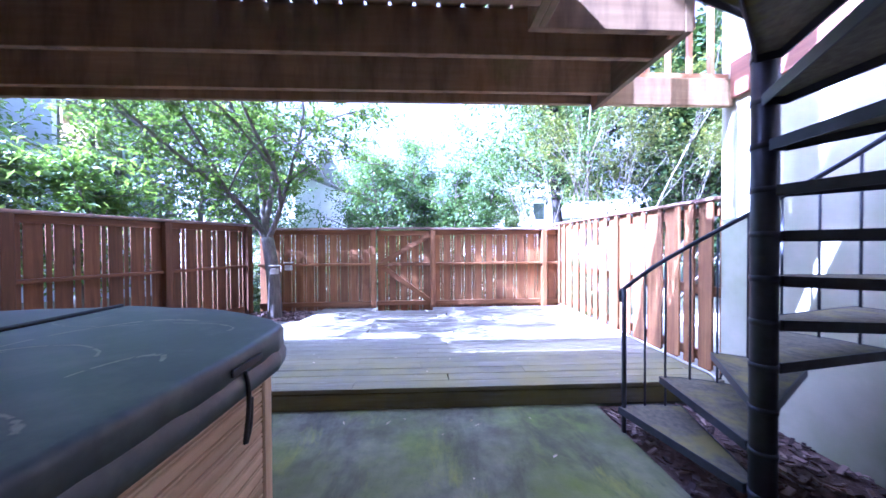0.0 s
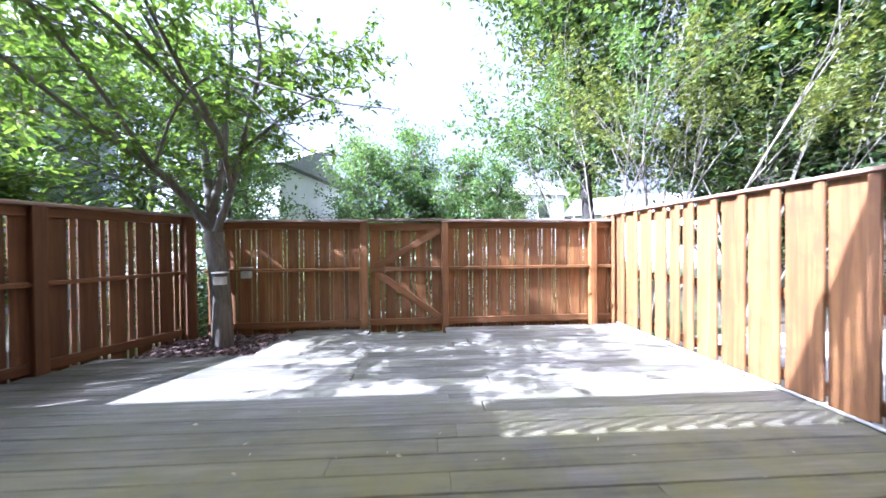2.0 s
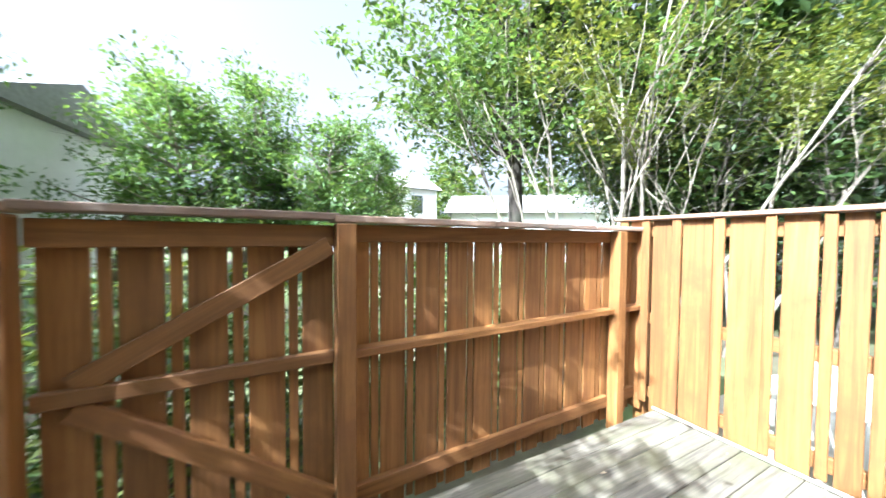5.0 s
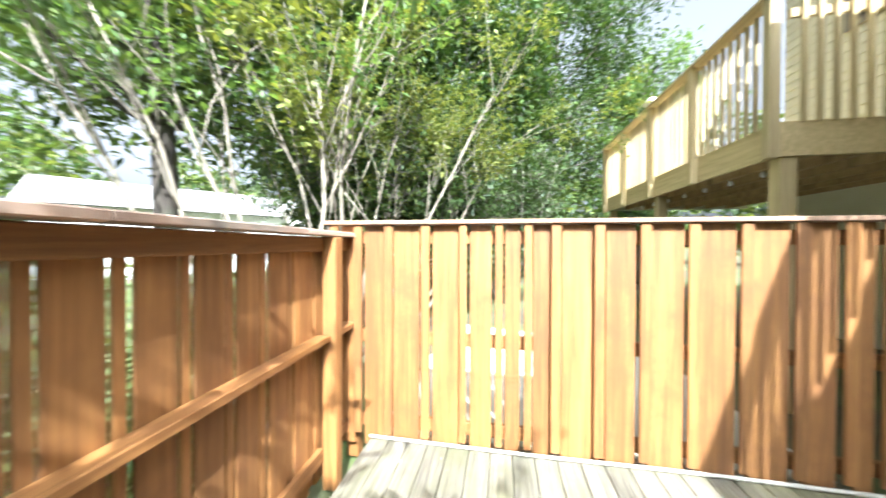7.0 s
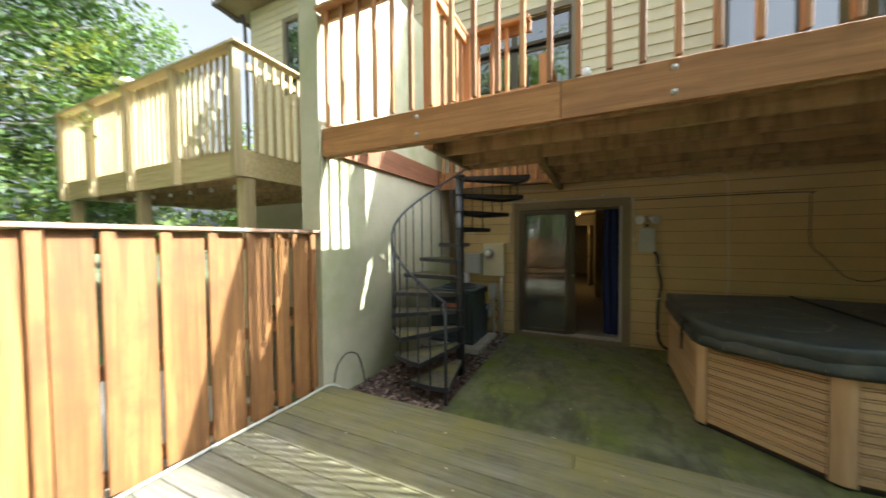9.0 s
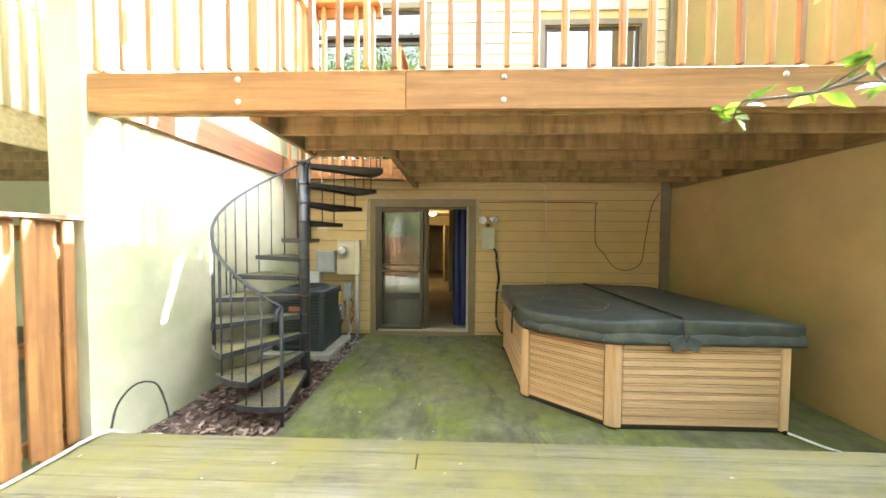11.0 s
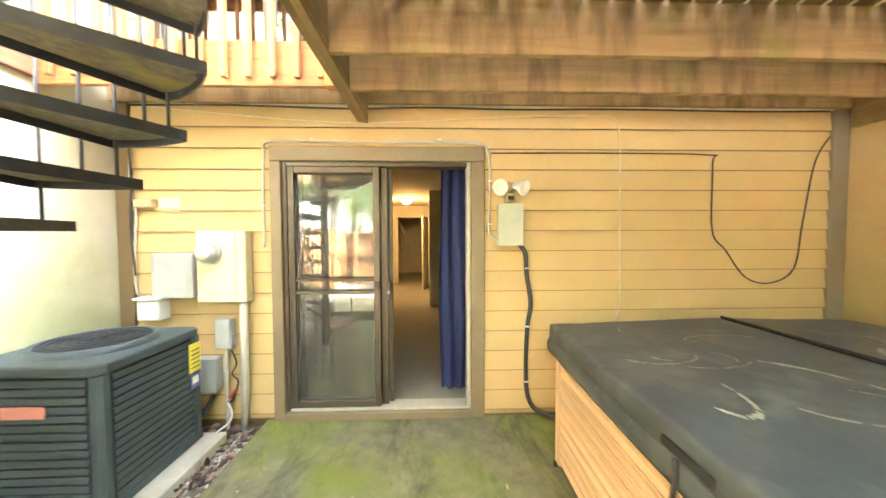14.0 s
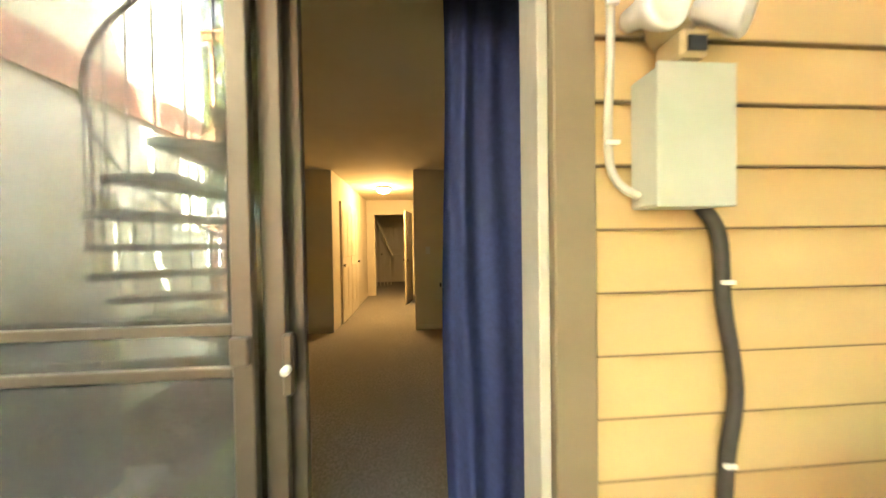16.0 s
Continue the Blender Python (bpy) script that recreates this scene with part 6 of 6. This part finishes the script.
place("crown", leaves_data(e - ROOT, 0.085, nrng, 0.3, 0.5), "leaf_yard", yt, tuple(ROOT))
place("sprig_leaves", leaves_data(np.array([tuple(p) for p in sprigs]) - ROOT, 0.066, nrng, 0.2, 0.42), "leaf_yard", yt, tuple(ROOT))

# the woods round the yard
def fan_shrub(at, stems, high, leans, leaf, seed, count, size, label):
    """A clump of pale stems that rise from one foot, arch outward and fork again and again, with thin leafage along the twigs."""
    rng, nrng = random.Random(seed), np.random.default_rng(seed)
    t = thing("multi_stem_shrub", at, label, "shrub", "pale shrubs")
    foot, parts, runs = Vector(at), [], []

    def grow(start, way, length, r, depth):
        steps = 7
        pts, d = [Vector(start)], Vector(way).normalized()
        droop = rng.uniform(-0.05, 0.04)
        for _ in range(steps):
            d = (d + Vector((rng.gauss(0, 0.09), rng.gauss(0, 0.09), rng.gauss(droop, 0.05)))).normalized()
            pts.append(pts[-1] + d * length / steps)
        end = r * (0.4 if depth < 2 else 0.25)
        parts.append((pts, [r + (end - r) * i / steps for i in range(steps + 1)], (7, 6, 4, 4)[depth]))
        if depth >= 2:
            runs.extend(zip(pts[1:], pts[2:]))
        if depth == 3:
            return
        for i in ((3, 4, 5, 6, 7) if depth == 0 else (2, 4, 5, 6, 7)):
            if depth and rng.random() < 0.2:
                continue
            a = Vector((rng.gauss(0, 1), rng.gauss(0, 1), rng.gauss(0.15, 0.5))).normalized()
            way = (pts[i] - pts[i - 1]).normalized()
            if pts[i].z < 1.7:
                continue
            a.z = abs(a.z) if pts[i].z < 2.6 else a.z
            grow(pts[i], way + a * rng.uniform(0.35, 0.8), length * rng.uniform(0.34, 0.58), r * (1 - 0.6 * i / steps) * 0.62, depth + 1)

    for k in range(stems):
        a = 2 * math.pi * (k + rng.uniform(-0.3, 0.3)) / stems
        tilt = rng.uniform(0.06, 0.5)
        way = Vector((math.cos(a) * tilt + leans[0], math.sin(a) * tilt + leans[1], 1))
        grow(foot + Vector((math.cos(a), math.sin(a), 0)) * rng.uniform(0.03, 0.22) - Vector((0, 0, 0.15)), way, high * rng.uniform(0.55, 0.8), rng.uniform(0.017, 0.03), 0)
    place("trunk", merged([([p - foot for p in pts], r, n) for pts, r, n in parts]), "bark_pale", t, at)
    pick, along = nrng.integers(0, len(runs), count), nrng.random((count, 1))
    p, q = np.array([tuple(v) for v, w in runs])[pick], np.array([tuple(w) for v, w in runs])[pick]
    place("crown", leaves_data(p + (q - p) * along + nrng.normal(0, 0.05, p.shape) - np.array(at), size, nrng, 0.2, 0.5), leaf, t, at)
    return t


tree((4.2, 9.8, 0.0), 9.4, 4.1, "bark_dark", "leaf_oak", 21, 36000, 0.17, 1, 0.17, 0.3, label="dark-trunked oak close behind the fence", open_crown=0.2)
fan_shrub((2.95, 7.5, 0.0), 6, 4.8, (0.05, 0.1), "leaf_pale", 30, 4200, 0.085, "pale many-stemmed shrub with sparse green leaves")
fan_shrub((3.8, 7.3, 0.0), 10, 5.4, (0.12, 0.0), "leaf_yellow", 31, 6500, 0.08, "pale many-stemmed shrub arching over the side fence")
fan_shrub((5.3, 7.1, 0.0), 8, 4.6, (0.1, -0.05), "leaf_yellow", 32, 9000, 0.085, "pale many-stemmed shrub with yellow green leaves")
for n, (x, y, h) in enumerate(((6.6, 8.3, 4.8), (7.4, 6.6, 4.6), (8.2, 9.2, 5.2), (9.4, 5.6, 4.4))):
    tree((x, y, 0.0), h, 2.0, "bark", "leaf_dark" if n % 2 else "leaf_mid", 40 + n, 9000, 0.1, 7, 0.03, 0.12, name="thicket_shrub", label="brown-stemmed tangled shrub of the thicket", open_crown=0.35, twigs=6, lean=0.3, rise=0.3)
BACK = ((8.5, 10.0, 7.5, "leaf_dark"), (9.6, 7.4, 8.5, "leaf_dark"), (11.5, 8.8, 9.5, "leaf_dark"), (12.0, 5.4, 9.0, "leaf_dark"), (14.0, 4.0, 11.0, "leaf_dark"), (12.5, 12.0, 9.5, "leaf_dark"),
        (15.0, 1.0, 12.0, "leaf_dark"), (7.0, 8.3, 6.5, "leaf_dark"), (15.5, 16.0, 9.0, "leaf_dark"), (17.0, 8.0, 12.0, "leaf_dark"), (13.5, 0.8, 9.0, "leaf_pale"))
for n, (x, y, h, leaf) in enumerate(BACK):
    tree((x, y, 0.2), h, h * 0.33, "bark", leaf, 50 + n, 14000, 0.19, 1, 0.14, 0.14, label="tall dense tree of the thicket", open_crown=0.25)
MID = ((-0.8, 17.0, 6.8, "leaf_pale"), (1.4, 15.5, 5.6, "leaf_pale"), (3.4, 18.0, 5.0, "leaf_pale"), (6.3, 22.0, 4.6, "leaf_mid"), (-1.7, 15.5, 6.0, "leaf_pale"), (0.3, 18.0, 5.6, "leaf_pale"), (-3.9, 17.5, 6.6, "leaf_pale"), (2.3, 20.5, 5.0, "leaf_mid"), (-6.2, 14.5, 6.2, "leaf_pale"), (4.6, 25.0, 5.2, "leaf_mid"))
for n, (x, y, h, leaf) in enumerate(MID):
    tree((x, y, 0.3), h, h * 0.33, "bark_pale", leaf, 70 + n, 8500, 0.18, 1, 0.12, 0.2, label="light green airy tree behind the yard", open_crown=0.15)
WEST = ((-5.2, 8.8, 5.6, "leaf_yard"), (-6.8, 8.2, 5.4, "leaf_yard"), (-4.6, 10.8, 5.0, "leaf_pale"), (-6.6, 11.5, 6.6, "leaf_yard"), (-8.8, 7.4, 5.0, "leaf_pale"), (-12.5, 7.0, 7.5, "leaf_mid"), (-5.7, 6.3, 3.0, "leaf_yard"), (-5.7, 4.3, 2.7, "leaf_oak"), (-6.3, 5.3, 3.0, "leaf_oak"))
for n, (x, y, h, leaf) in enumerate(WEST):
    tree((x, y, 0.1), h, h * 0.4, "bark", leaf, 90 + n, 6500, 0.13, 1, 0.09, 0.1, label="leafy green tree beyond the side fence", open_crown=0.25)


def far_woods():
    """A far belt of crowns all round, of uneven height."""
    nr = np.random.default_rng(8)
    pts = []
    for k in range(70):
        a = 2 * math.pi * k / 70 + nr.normal(0, 0.03)
        if math.radians(72) < a < math.radians(112):
            high = 5.0
        else:
            high = nr.uniform(8, 14)
        r = nr.uniform(30, 44)
        c = np.array((r * math.cos(a), 4 + r * math.sin(a), 0))
        n = 700
        q = nr.normal(0, 1, (n, 3))
        q /= np.linalg.norm(q, axis=1)[:, None]
        pts.append(c + q * np.array((2.8, 2.8, high * 0.48)) * nr.uniform(0.6, 1.05, (n, 1)) + (0, 0, high * 0.52))
    return leaves_data(np.concatenate(pts), 0.75, nr, 0.3, 0.7)


tagged(place("far_woods", far_woods(), "leaf_mid"), "distant belt of mixed green woods", "woods", kind="stuff")



def undergrowth():
    """Low leafy growth outside the back and side fences, in uneven tufts."""
    nr = np.random.default_rng(14)
    pts = []
    for k in range(110):
        x = -5.0 + 9.0 * k / 109 + nr.normal(0, 0.1)
        c = np.array((x, 7.35 + 0.035 * x + nr.uniform(0, 0.7), 0))
        high = nr.uniform(0.9, 1.65)
        pts.append(c + nr.normal(0, 1, (190, 3)) * (0.2, 0.16, 0) + np.stack([np.zeros(190), np.zeros(190), nr.uniform(-0.05, high, 190)], 1))
    return leaves_data(np.concatenate(pts), 0.1, nr, 0.1, 0.4)


tagged(place("undergrowth", undergrowth(), "leaf_mid"), "low green growth outside the back fence", "undergrowth", kind="stuff")

# ---- small things ----
feeder_me = prism_data([(-0.055, -0.04), (0.055, -0.04), (0.055, 0.04), (-0.055, 0.04)], 0.0, 0.09, 0.006, 1)
for n, (x, y, z) in enumerate(((-2.16, 5.88, 0.86), (-2.16, 6.42, 0.88))):
    f = thing("bird_feeder", (x, y, z), "small pale hanging bird feeder" + (" on the tree trunk" if n == 0 else " on the fence"), "bird feeder", "bird feeders")
    place("cup", feeder_me, "pad", f, (x, y, z))
    box("feeder_roof", (x - 0.07, y - 0.055, z + 0.13), (x + 0.07, y + 0.055, z + 0.145), "pad", f, 0.004)
    for dx in (-0.045, 0.045):
        for dy in (-0.03, 0.03):
            tube("corner_wire", [(x + dx, y + dy, z + 0.085), (x + dx, y + dy, z + 0.132)], 0.004, "iron", f, 5)
    tube("hanger", smooth_line([(x, y, z + 0.145), (x, y, z + 0.2), (x - 0.02, y + (0.1 if n == 0 else 0.08), z + 0.22)]), 0.004, "iron", f, 5)
litter = lambda rng: (rng.uniform(-0.3, 1.7), rng.uniform(0.5, 3.0), 0.006)
tagged(place("leaf_litter", scatter_data(40, litter, 0.035, "leaf", 9), "leaf_dry"), "dry leaves on the patio slab", "leaf litter", kind="stuff")
deck_litter = lambda rng: (rng.uniform(-1.5, 2.7), rng.uniform(3.2, 6.3), DECK + 0.006)
tagged(place("leaf_litter", scatter_data(60, deck_litter, 0.03, "leaf", 10), "leaf_dry"), "dry leaves on the deck boards", "leaf litter", kind="stuff")
pebbles = lambda rng: (rng.uniform(1.74, 1.9), rng.uniform(0.1, 1.4), -0.025)
tagged(place("pebbles", scatter_data(420, pebbles, 0.034, "chip", 12), "stones"), "pale pebbles at the slab's edge", "pebbles", kind="stuff")
